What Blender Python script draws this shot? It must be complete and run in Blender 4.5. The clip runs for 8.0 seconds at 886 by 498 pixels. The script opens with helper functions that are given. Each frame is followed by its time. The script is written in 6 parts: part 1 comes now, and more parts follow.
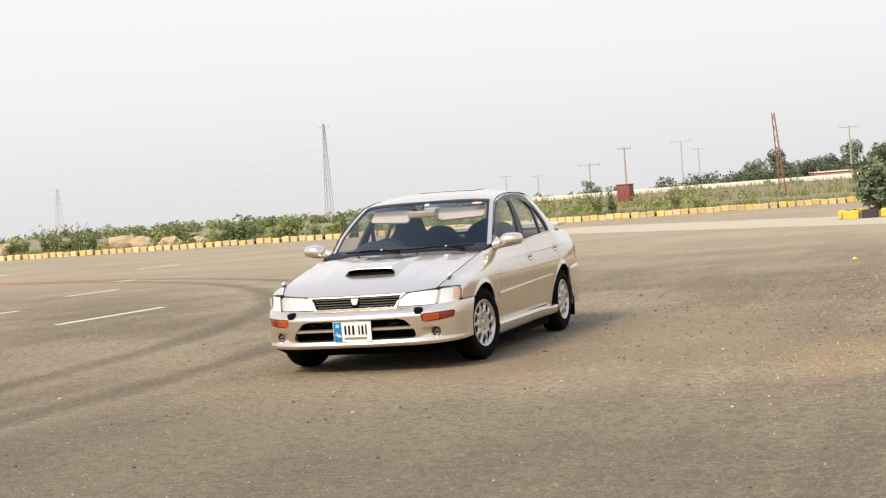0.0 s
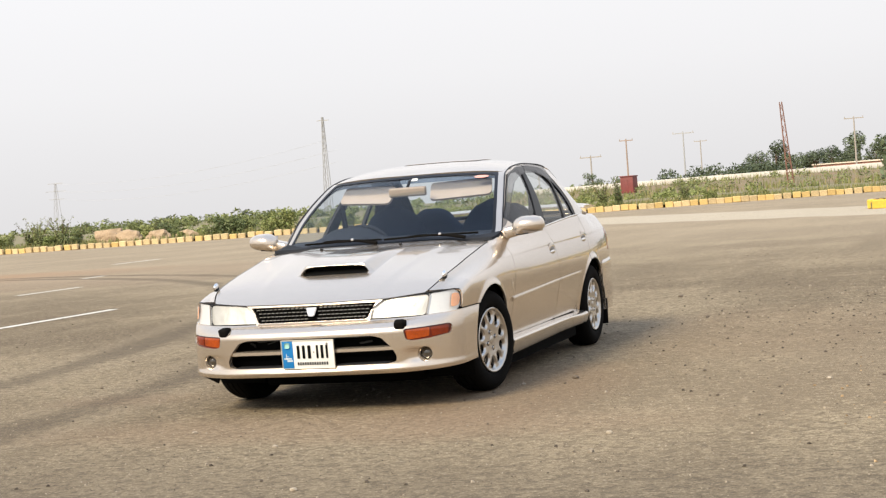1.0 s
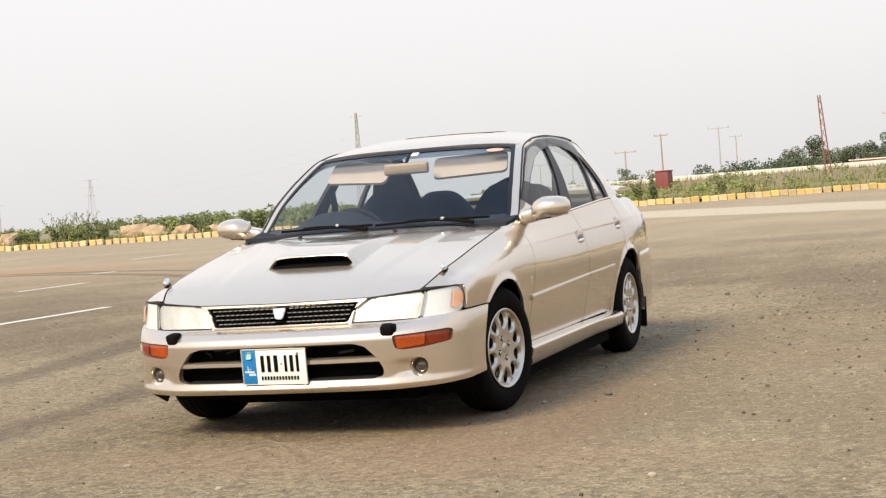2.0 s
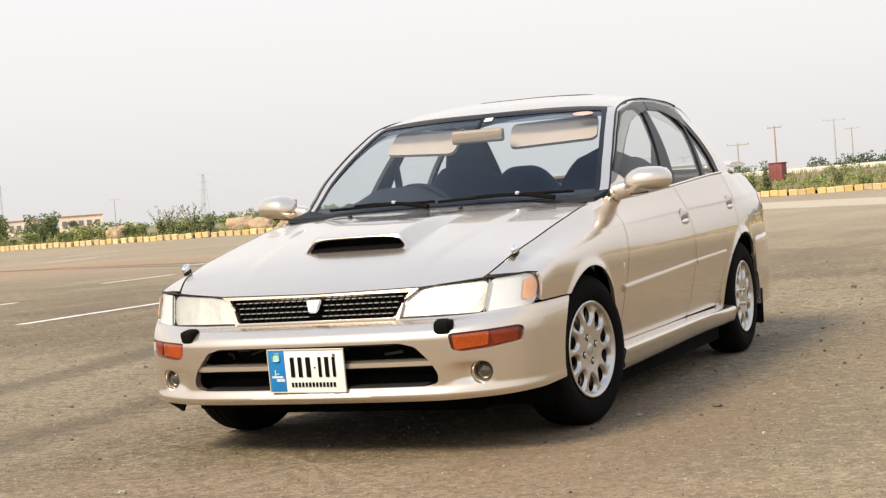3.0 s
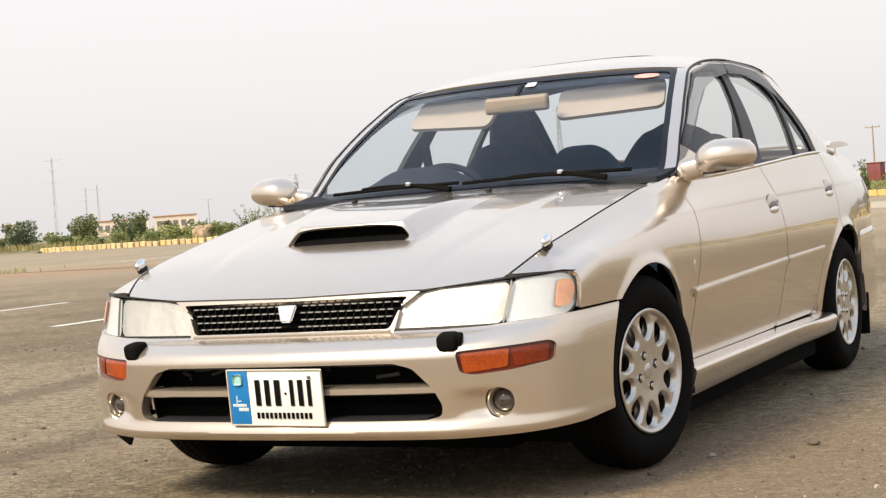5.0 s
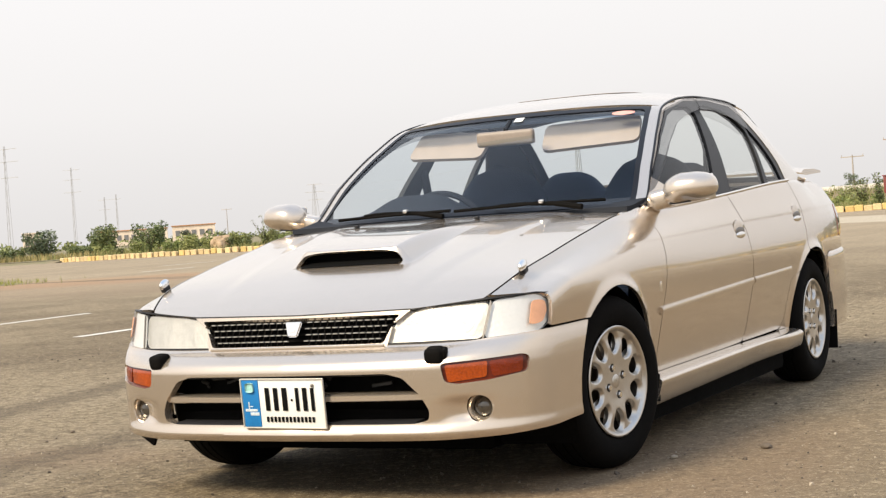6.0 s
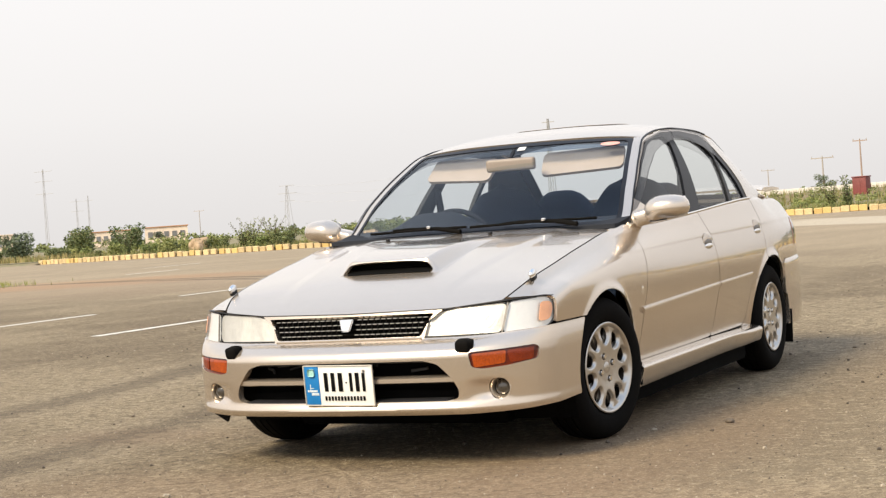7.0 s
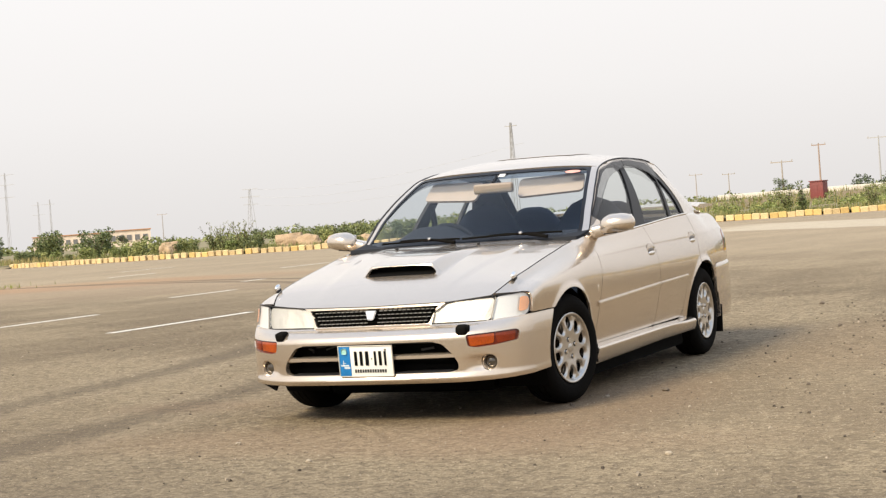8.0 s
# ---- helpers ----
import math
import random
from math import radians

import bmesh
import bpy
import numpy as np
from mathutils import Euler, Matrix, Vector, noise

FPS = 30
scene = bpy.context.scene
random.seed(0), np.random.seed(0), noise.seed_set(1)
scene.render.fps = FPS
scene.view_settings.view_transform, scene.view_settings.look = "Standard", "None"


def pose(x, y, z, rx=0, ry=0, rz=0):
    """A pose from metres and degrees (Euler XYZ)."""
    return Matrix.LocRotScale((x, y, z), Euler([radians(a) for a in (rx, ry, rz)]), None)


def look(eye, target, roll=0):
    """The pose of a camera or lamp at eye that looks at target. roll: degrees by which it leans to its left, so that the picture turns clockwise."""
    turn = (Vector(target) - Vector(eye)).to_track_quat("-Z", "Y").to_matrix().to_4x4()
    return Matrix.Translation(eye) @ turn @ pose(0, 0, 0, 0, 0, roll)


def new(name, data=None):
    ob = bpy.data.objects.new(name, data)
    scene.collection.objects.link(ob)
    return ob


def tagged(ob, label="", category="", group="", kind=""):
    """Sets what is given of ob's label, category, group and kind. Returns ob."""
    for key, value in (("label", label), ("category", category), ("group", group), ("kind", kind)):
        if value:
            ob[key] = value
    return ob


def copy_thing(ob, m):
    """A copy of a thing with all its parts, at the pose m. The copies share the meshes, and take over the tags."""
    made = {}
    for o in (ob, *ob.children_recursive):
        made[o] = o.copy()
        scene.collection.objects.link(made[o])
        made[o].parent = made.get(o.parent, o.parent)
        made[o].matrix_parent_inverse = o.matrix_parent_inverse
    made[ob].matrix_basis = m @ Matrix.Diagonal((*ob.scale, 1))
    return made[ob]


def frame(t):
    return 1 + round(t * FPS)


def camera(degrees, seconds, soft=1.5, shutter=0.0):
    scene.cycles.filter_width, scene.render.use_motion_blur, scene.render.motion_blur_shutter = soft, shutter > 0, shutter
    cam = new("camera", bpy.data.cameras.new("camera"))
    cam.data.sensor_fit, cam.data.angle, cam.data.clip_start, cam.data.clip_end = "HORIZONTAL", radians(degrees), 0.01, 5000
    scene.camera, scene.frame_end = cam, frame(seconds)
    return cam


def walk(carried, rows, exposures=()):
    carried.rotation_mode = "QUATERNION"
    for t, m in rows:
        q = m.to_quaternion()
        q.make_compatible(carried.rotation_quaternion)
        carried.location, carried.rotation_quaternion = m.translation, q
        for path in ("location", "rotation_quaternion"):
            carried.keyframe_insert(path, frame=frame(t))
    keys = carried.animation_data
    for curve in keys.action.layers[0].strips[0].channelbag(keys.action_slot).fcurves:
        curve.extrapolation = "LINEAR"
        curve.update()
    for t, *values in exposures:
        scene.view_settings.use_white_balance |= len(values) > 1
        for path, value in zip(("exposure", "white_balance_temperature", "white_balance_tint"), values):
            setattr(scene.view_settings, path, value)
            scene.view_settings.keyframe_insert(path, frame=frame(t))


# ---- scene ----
cam = camera(31.00, 8.0, soft=1.3)
walk(cam, [
    (0.0, look((4.795, -11.401, 1.240), (2.150, -3.854, 1.036), -4.10)),
    (0.5, look((4.125, -9.540, 1.156), (1.502, -1.985, 0.951), -4.06)),
    (1.0, look((3.661, -8.032, 1.118), (1.013, -0.486, 0.883), -4.25)),
    (1.2, look((3.593, -7.648, 1.103), (0.898, -0.119, 0.864), -4.23)),
    (2.3, look((3.115, -5.930, 0.974), (0.206, 1.519, 0.736), -4.26)),
    (2.5, look((3.074, -5.698, 0.950), (0.053, 1.706, 0.717), -4.21)),
    (3.0, look((2.893, -5.047, 0.907), (-0.424, 2.229, 0.676), -4.31)),
    (3.5, look((2.727, -4.435, 0.870), (-0.865, 2.710, 0.646), -4.28)),
    (4.0, look((2.556, -3.952, 0.835), (-1.153, 3.133, 0.624), -4.29)),
    (4.5, look((2.473, -3.637, 0.824), (-1.283, 3.422, 0.593), -4.24)),
    (5.0, look((2.536, -3.714, 0.825), (-1.194, 3.360, 0.631), -4.19)),
    (5.2, look((2.654, -3.766, 0.815), (-1.185, 3.251, 0.666), -4.14)),
    (6.3, look((2.958, -4.453, 0.898), (-0.819, 2.598, 0.766), -4.02)),
    (6.5, look((3.026, -4.665, 0.906), (-0.715, 2.405, 0.774), -4.15)),
    (7.0, look((3.290, -5.347, 0.951), (-0.394, 1.753, 0.810), -4.10)),
    (7.5, look((3.576, -6.110, 0.992), (-0.018, 1.035, 0.846), -4.13)),
    (8.0, look((3.999, -7.152, 1.021), (0.482, 0.033, 0.883), -4.14)),
], [(0.0, 0.60, 6320, 10), (1.2, 0.60, 6360, 10), (2.5, 0.60, 6500, 10), (5.0, 0.60, 6500, 10), (8.0, 0.60, 6550, 10)])

# ---- sky and sun: a hazy day with a veiled sun ----
world = bpy.data.worlds.new("haze")
scene.world = world
world.use_nodes = True
wn, wl = world.node_tree.nodes, world.node_tree.links
wn.clear()
SUN_EL, SUN_AZ = 42, 201
sky = wn.new("ShaderNodeTexSky")
sky.sky_type, sky.sun_disc = "NISHITA", False
sky.sun_elevation, sky.sun_rotation = radians(SUN_EL), radians(SUN_AZ)
sky.dust_density, sky.air_density = 6.0, 1.5
pale = wn.new("ShaderNodeHueSaturation")
pale.inputs["Saturation"].default_value = 0.12
pale.inputs["Value"].default_value = 0.10
wl.new(sky.outputs[0], pale.inputs["Color"])
tc = wn.new("ShaderNodeTexCoord")
sep = wn.new("ShaderNodeSeparateXYZ")
wl.new(tc.outputs["Generated"], sep.inputs[0])
ramp = wn.new("ShaderNodeValToRGB")
ramp.color_ramp.elements[0].position, ramp.color_ramp.elements[0].color = 0.0, (0.665, 0.645, 0.635, 1)
ramp.color_ramp.elements[1].position, ramp.color_ramp.elements[1].color = 0.34, (0.90, 0.893, 0.905, 1)
high = ramp.color_ramp.elements.new(0.62)
high.color = (0.73, 0.82, 0.97, 1)
top = ramp.color_ramp.elements.new(1.0)
top.color = (0.51, 0.665, 0.96, 1)
mid = ramp.color_ramp.elements.new(0.08)
mid.color = (0.755, 0.738, 0.730, 1)
wl.new(sep.outputs["Z"], ramp.inputs[0])
mixw = wn.new("ShaderNodeMix")
mixw.data_type = "RGBA"
mixw.inputs[0].default_value = 0.92
wl.new(pale.outputs[0], mixw.inputs[6])
wl.new(ramp.outputs[0], mixw.inputs[7])
bg = wn.new("ShaderNodeBackground")
bg.inputs[1].default_value = 0.845
wl.new(mixw.outputs[2], bg.inputs[0])
wo = wn.new("ShaderNodeOutputWorld")
wl.new(bg.outputs[0], wo.inputs[0])
sun = new("sun", bpy.data.lights.new("sun", "SUN"))
sun.data.energy, sun.data.angle, sun.data.color = 3.25, radians(20), (1.0, 0.86, 0.64)
sa, se = radians(SUN_AZ), radians(SUN_EL)
sun.matrix_world = look((0, 0, 30), (-30 * math.sin(sa) * math.cos(se), -30 * math.cos(sa) * math.cos(se), 30 - 30 * math.sin(se)))


# ---- materials ----
def mat(name, color, rough=0.5, metal=0.0, vary=0.15, scale=8.0, bump=0.0, bscale=60.0, coat=0.0, island=0.0, rvary=0.0, second=None, spec=0.5):
    """A surface with two scales of noise in its colour, and relief."""
    m = bpy.data.materials.new(name)
    m.use_nodes = True
    n, l = m.node_tree.nodes, m.node_tree.links
    b = n["Principled BSDF"]
    b.inputs["Roughness"].default_value, b.inputs["Metallic"].default_value = rough, metal
    b.inputs["Coat Weight"].default_value, b.inputs["Coat Roughness"].default_value = coat, 0.04
    b.inputs["Specular IOR Level"].default_value = spec
    tcn = n.new("ShaderNodeTexCoord")
    big, small = n.new("ShaderNodeTexNoise"), n.new("ShaderNodeTexNoise")
    big.inputs["Scale"].default_value, small.inputs["Scale"].default_value = scale, scale * 9
    big.inputs["Detail"].default_value = small.inputs["Detail"].default_value = 5
    for q in (big, small):
        l.new(tcn.outputs["Object"], q.inputs["Vector"])
    add = n.new("ShaderNodeMath")
    add.operation = "ADD"
    l.new(big.outputs[0], add.inputs[0])
    l.new(small.outputs[0], add.inputs[1])
    last = add.outputs[0]
    if island:
        info = n.new("ShaderNodeObjectInfo")
        geo = n.new("ShaderNodeNewGeometry")
        a2, a3, a4 = n.new("ShaderNodeMath"), n.new("ShaderNodeMath"), n.new("ShaderNodeMath")
        a3.operation, a2.operation, a4.operation = "ADD", "MULTIPLY_ADD", "SUBTRACT"
        l.new(info.outputs["Random"], a3.inputs[0])
        l.new(geo.outputs["Random Per Island"], a3.inputs[1])
        a4.inputs[1].default_value = 1.0
        l.new(a3.outputs[0], a4.inputs[0])
        a2.inputs[1].default_value = island
        l.new(a4.outputs[0], a2.inputs[0])
        l.new(last, a2.inputs[2])
        last = a2.outputs[0]
    r = n.new("ShaderNodeMapRange")
    r.inputs[1].default_value, r.inputs[2].default_value = 0.6, 1.4
    l.new(last, r.inputs[0])
    mx = n.new("ShaderNodeMix")
    mx.data_type = "RGBA"
    c2 = second or tuple(min(1, c * (1 + vary)) for c in color)
    c1 = color if second else tuple(c * (1 - vary) for c in color)
    mx.inputs[6].default_value, mx.inputs[7].default_value = (*c1, 1), (*c2, 1)
    l.new(r.outputs[0], mx.inputs[0])
    l.new(mx.outputs[2], b.inputs["Base Color"])
    if rvary:
        rr = n.new("ShaderNodeMapRange")
        rr.inputs[1].default_value, rr.inputs[2].default_value = 0.3, 0.7
        rr.inputs[3].default_value, rr.inputs[4].default_value = max(0.02, rough - rvary), min(1, rough + rvary)
        l.new(small.outputs[0], rr.inputs[0])
        l.new(rr.outputs[0], b.inputs["Roughness"])
    if bump:
        t = n.new("ShaderNodeTexNoise")
        t.inputs["Scale"].default_value, t.inputs["Detail"].default_value = bscale, 6
        l.new(tcn.outputs["Object"], t.inputs["Vector"])
        bp = n.new("ShaderNodeBump")
        bp.inputs["Strength"].default_value, bp.inputs["Distance"].default_value = 0.6, bump
        l.new(t.outputs[0], bp.inputs["Height"])
        l.new(bp.outputs[0], b.inputs["Normal"])
    return m


def glass(name, color, rough=0.0, gloss=0.55):
    """A thin pane: mostly clear, tinted, with a mirror-like sheen at grazing angles."""
    m = bpy.data.materials.new(name)
    m.use_nodes = True
    n, l = m.node_tree.nodes, m.node_tree.links
    n.clear()
    tr, gl, lw, mx, out = (n.new("ShaderNode" + k) for k in ("BsdfTransparent", "BsdfGlossy", "LayerWeight", "MixShader", "OutputMaterial"))
    tr.inputs[0].default_value = (*color, 1)
    gl.inputs["Roughness"].default_value = rough
    lw.inputs[0].default_value = 0.5
    pw, ma = n.new("ShaderNodeMath"), n.new("ShaderNodeMath")
    pw.operation, ma.operation = "POWER", "MULTIPLY_ADD"
    pw.inputs[1].default_value = 4.5
    ma.inputs[1].default_value, ma.inputs[2].default_value = gloss, 0.048
    l.new(lw.outputs["Facing"], pw.inputs[0])
    l.new(pw.outputs[0], ma.inputs[0])
    l.new(ma.outputs[0], mx.inputs[0])
    l.new(tr.outputs[0], mx.inputs[1])
    l.new(gl.outputs[0], mx.inputs[2])
    l.new(mx.outputs[0], out.inputs[0])
    return m


PAINT = mat("champagne_paint", (0.650, 0.557, 0.456), 0.24, 0.82, 0.02, 3.0, 0.0, coat=1.0)
BLACK = mat("black_plastic", (0.018, 0.018, 0.02), 0.45, vary=0.3, scale=20, bump=0.0004, bscale=400, spec=0.25)
RUBBER = mat("black_rubber", (0.005, 0.005, 0.005), 0.8, vary=0.4, scale=14, bump=0.0006, bscale=200, second=(0.009, 0.008, 0.007), spec=0.04)
TRIM = mat("matt_black_trim", (0.012, 0.013, 0.017), 0.4, vary=0.2, scale=20, spec=0.2)
CHROME = mat("bright_chrome", (0.82, 0.80, 0.77), 0.12, 1.0, 0.05, 10)
ALLOY = mat("silver_alloy", (0.54, 0.505, 0.455), 0.30, 0.85, 0.08, 20, 0.0003, 300, coat=0.5)
STEEL = mat("dull_steel", (0.25, 0.23, 0.21), 0.5, 0.9, 0.2, 20)
WHITE = mat("white_enamel", (0.80, 0.79, 0.75), 0.4, vary=0.05, scale=20)
PLATE_BLUE = mat("blue_enamel", (0.008, 0.17, 0.45), 0.4, vary=0.15, scale=30)
# black for print, and for sheets that stand in for deep shade
INK_SHADE = mat("black_ink_and_shade", (0.004, 0.004, 0.004), 0.9, spec=0.1)
GLASS = glass("tinted_windscreen", (0.88, 0.92, 0.94))
GLASS_SIDE = glass("tinted_side_glass", (0.90, 0.92, 0.91))
SMOKE = glass("smoked_acrylic", (0.60, 0.59, 0.59), 0.03)
LENS = glass("clear_lens", (0.93, 0.93, 0.92), 0.04)
REFLECTOR = mat("lamp_reflector", (0.58, 0.565, 0.53), 0.40, 0.5, 0.08, 9, 0.012, 10)
FROST = mat("ribbed_lamp_back", (0.80, 0.79, 0.77), 0.3, 0.4, 0.05, 12, 0.002, 90)
AMBER_RIM = mat("dark_red_lens_rim", (0.10, 0.013, 0.004), 0.2, vary=0.3, scale=25)
AMBER_RED = mat("red_amber_lens", (0.17, 0.019, 0.002), 0.2, vary=0.3, scale=25, bump=0.0015, bscale=120)
AMBER = mat("amber_lens", (0.30, 0.046, 0.002), 0.2, vary=0.4, scale=18, coat=0.4, bump=0.0015, bscale=120)
AMBER_PALE = mat("pale_amber_lens", (0.72, 0.36, 0.20), 0.2, vary=0.15, scale=25, coat=0.5)
RED_LENS = mat("red_lens", (0.42, 0.02, 0.02), 0.12, vary=0.2, scale=25, coat=0.6)
CLOTH = mat("dark_seat_cloth", (0.022, 0.032, 0.054), 0.95, vary=0.3, scale=12, spec=0.1)
DASH = mat("dark_dashboard_plastic", (0.022, 0.025, 0.032), 0.8, vary=0.2, scale=12, spec=0.15)
VISOR = mat("beige_vinyl", (0.50, 0.40, 0.335), 0.7, vary=0.08, scale=14)
LINER = mat("grey_headliner", (0.32, 0.29, 0.27), 0.9, vary=0.08, scale=14)
RED_PAPER = mat("red_sticker", (0.78, 0.36, 0.30), 0.5, vary=0.2, scale=60)


# ---- mesh helpers ----
def empty(name, label, category, group="", kind=""):
    ob = new(name)
    ob.empty_display_size = 0.2
    return tagged(ob, label, category, group, kind)


def mesh_object(name, verts, faces, material, parent=None, label="", smooth=True, sharp=35):
    me = bpy.data.meshes.new(name)
    me.from_pydata([tuple(map(float, v)) for v in verts], [], [tuple(map(int, f)) for f in faces])
    me.materials.append(material)
    if smooth:
        me.polygons.foreach_set("use_smooth", [True] * len(me.polygons))
        me.set_sharp_from_angle(angle=radians(sharp))
    me.update()
    ob = new(name, me)
    if parent:
        ob.parent = parent
    return tagged(ob, label) if label else ob


def part(name, bm, material, parent=None, label="", smooth=True, sharp=35):
    me = bpy.data.meshes.new(name)
    bm.to_mesh(me)
    bm.free()
    me.materials.append(material)
    if smooth:
        me.polygons.foreach_set("use_smooth", [True] * len(me.polygons))
        me.set_sharp_from_angle(angle=radians(sharp))
    ob = new(name, me)
    if parent:
        ob.parent = parent
    return tagged(ob, label) if label else ob


def pchip(xs, ys):
    """A smooth curve through the points that does not overshoot; straight on past its ends."""
    xs, ys = np.array(xs, float), np.array(ys, float)
    h, d = np.diff(xs), np.diff(ys) / np.diff(xs)
    m = np.zeros_like(xs)
    m[0], m[-1] = d[0], d[-1]
    for i in range(1, len(xs) - 1):
        if d[i - 1] * d[i] > 0:
            w1, w2 = 2 * h[i] + h[i - 1], h[i] + 2 * h[i - 1]
            m[i] = (w1 + w2) / (w1 / d[i - 1] + w2 / d[i])

    def f(x):
        x = np.asarray(x, float)
        i = np.clip(np.searchsorted(xs, x) - 1, 0, len(xs) - 2)
        t = (x - xs[i]) / h[i]
        v = ys[i] * (1 + 2 * t) * (1 - t) ** 2 + m[i] * h[i] * t * (1 - t) ** 2 + ys[i + 1] * t * t * (3 - 2 * t) - m[i + 1] * h[i] * t * t * (1 - t)
        v = np.where(x < xs[0], ys[0] + m[0] * (x - xs[0]), v)
        return np.where(x > xs[-1], ys[-1] + m[-1] * (x - xs[-1]), v)
    return f


def fillet(points, r=0.02, n=5):
    """A closed outline with its corners rounded; a point may carry its own radius as a third number."""
    out, k = [], len(points)
    for i in range(k):
        p, a, b = (np.array(points[j % k][:2], float) for j in (i, i - 1, i + 1))
        rr = points[i][2] if len(points[i]) > 2 else r
        da, db = a - p, b - p
        la, lb = np.linalg.norm(da), np.linalg.norm(db)
        q = min(rr, la * 0.45, lb * 0.45)
        pa, pb = p + da / la * q, p + db / lb * q
        for t in np.linspace(0, 1, n):
            out.append((1 - t) ** 2 * pa + 2 * t * (1 - t) * p + t * t * pb)
    return np.array(out)


def sd_poly(outline, x, y):
    """Signed distance to a closed outline, negative inside."""
    P = np.stack([np.ravel(x), np.ravel(y)], 1)
    A, B = outline, np.roll(outline, -1, 0)
    best, inside = np.full(len(P), 1e9), np.zeros(len(P), bool)
    for a, b in zip(A, B):
        e = b - a
        L = e @ e
        if L < 1e-14:
            continue
        w = P - a
        t = np.clip(w @ e / L, 0, 1)
        best = np.minimum(best, ((w - t[:, None] * e) ** 2).sum(1))
        if a[1] != b[1]:
            c = (P[:, 1] >= min(a[1], b[1])) & (P[:, 1] < max(a[1], b[1]))
            inside ^= c & (P[:, 0] < a[0] + (P[:, 1] - a[1]) * e[0] / e[1])
    d = np.sqrt(best) * np.where(inside, -1, 1)
    return d.reshape(np.shape(x))


def panel(name, fn, region, us, vs, nu, nv, material, parent=None, label="", depth=0.012, flip=False, mirror=False, lift=0.0, rim=True):
    """A curved sheet fn(u, v) -> xyz, kept where region(u, v, xyz) < 0, with its cut edges turned in by depth."""
    U, V = np.meshgrid(np.linspace(*us, nu), np.linspace(*vs, nv), indexing="ij")
    cu, cv = (U[:-1, :-1] + U[1:, 1:]) / 2, (V[:-1, :-1] + V[1:, 1:]) / 2
    keep = region(cu, cv, fn(cu, cv)) < 0
    idx = np.arange(nu * nv).reshape(nu, nv)
    q = np.stack([idx[:-1, :-1], idx[1:, :-1], idx[1:, 1:], idx[:-1, 1:]], -1)[keep]
    if flip != mirror:
        q = q[:, ::-1]
    count = {}
    for f in q:
        for a, b in zip(f, np.roll(f, -1)):
            k = (min(a, b), max(a, b))
            if k in count:
                count[k] = None
            else:
                count[k] = (a, b)
    border = [e for e in count.values() if e]
    bi = np.unique(np.array(border).ravel()) if border else np.array([], int)
    u, v = U.ravel().copy(), V.ravel().copy()
    du, dv = (us[1] - us[0]) / (nu - 1), (vs[1] - vs[0]) / (nv - 1)
    edge = (np.abs(u[bi] - us[0]) < 1e-9) | (np.abs(u[bi] - us[1]) < 1e-9) | (np.abs(v[bi] - vs[0]) < 1e-9) | (np.abs(v[bi] - vs[1]) < 1e-9)
    mv = bi[~edge]
    if len(mv):
        a, b = u[mv], v[mv]
        a0, b0 = a.copy(), b.copy()
        for _ in range(5):
            g = lambda a, b: region(a, b, fn(a, b))
            s = g(a, b)
            gu, gv = (g(a + du * 0.05, b) - s) / 0.05, (g(a, b + dv * 0.05) - s) / 0.05
            k = s / np.maximum(gu * gu + gv * gv, 1e-12)
            a, b = a - np.clip(k * gu, -0.7, 0.7) * du, b - np.clip(k * gv, -0.7, 0.7) * dv
            a, b = np.clip(a, a0 - 0.95 * du, a0 + 0.95 * du), np.clip(b, b0 - 0.95 * dv, b0 + 0.95 * dv)
        u[mv], v[mv] = np.clip(a, *us), np.clip(b, *vs)
    X = np.stack(fn(u, v), 1)
    e = 1e-4
    tu = np.stack(fn(u + e * (us[1] - us[0]), v), 1) - np.stack(fn(u - e * (us[1] - us[0]), v), 1)
    tv = np.stack(fn(u, v + e * (vs[1] - vs[0])), 1) - np.stack(fn(u, v - e * (vs[1] - vs[0])), 1)
    N = np.cross(tu, tv) * (-1 if flip else 1)
    N /= np.maximum(np.linalg.norm(N, axis=1, keepdims=True), 1e-12)
    X = X + N * lift
    used = np.unique(q.ravel())
    remap = np.full(nu * nv, -1)
    remap[used] = np.arange(len(used))
    verts, faces = list(X[used]), [list(remap[f]) for f in q]
    if rim and depth:
        lower = {i: len(verts) + k for k, i in enumerate(bi)}
        verts += list(X[bi] - N[bi] * depth)
        faces += [[remap[b], remap[a], lower[a], lower[b]] for a, b in border]
    verts = np.array(verts)
    if mirror:
        verts = verts * [-1, 1, 1]
    return mesh_object(name, verts, faces, material, parent, label)


def tube(path, r, n=8, closed=False):
    """Vertices and faces of a round bar along a path; r may be one radius or one for each point."""
    P = np.array(path, float)
    R = np.broadcast_to(np.asarray(r, float), (len(P),))
    T = np.gradient(P, axis=0) if not closed else np.roll(P, -1, 0) - np.roll(P, 1, 0)
    T /= np.maximum(np.linalg.norm(T, axis=1, keepdims=True), 1e-9)
    ref = np.array([0, 0, 1.0]) if abs(T[0][2]) < 0.9 else np.array([1.0, 0, 0])
    V, F = [], []
    for p, t, q in zip(P, T, R):
        a = np.cross(t, ref)
        a /= max(np.linalg.norm(a), 1e-9)
        b = np.cross(t, a)
        for k in range(n):
            w = 2 * math.pi * k / n
            V.append(p + q * (math.cos(w) * a + math.sin(w) * b))
    m = len(P)
    for i in range(m if closed else m - 1):
        for k in range(n):
            j, k2 = (i + 1) % m, (k + 1) % n
            F.append((i * n + k, i * n + k2, j * n + k2, j * n + k))
    if not closed:
        F += [tuple(range(n)), tuple(range((m - 1) * n, m * n))[::-1]]
    return V, F


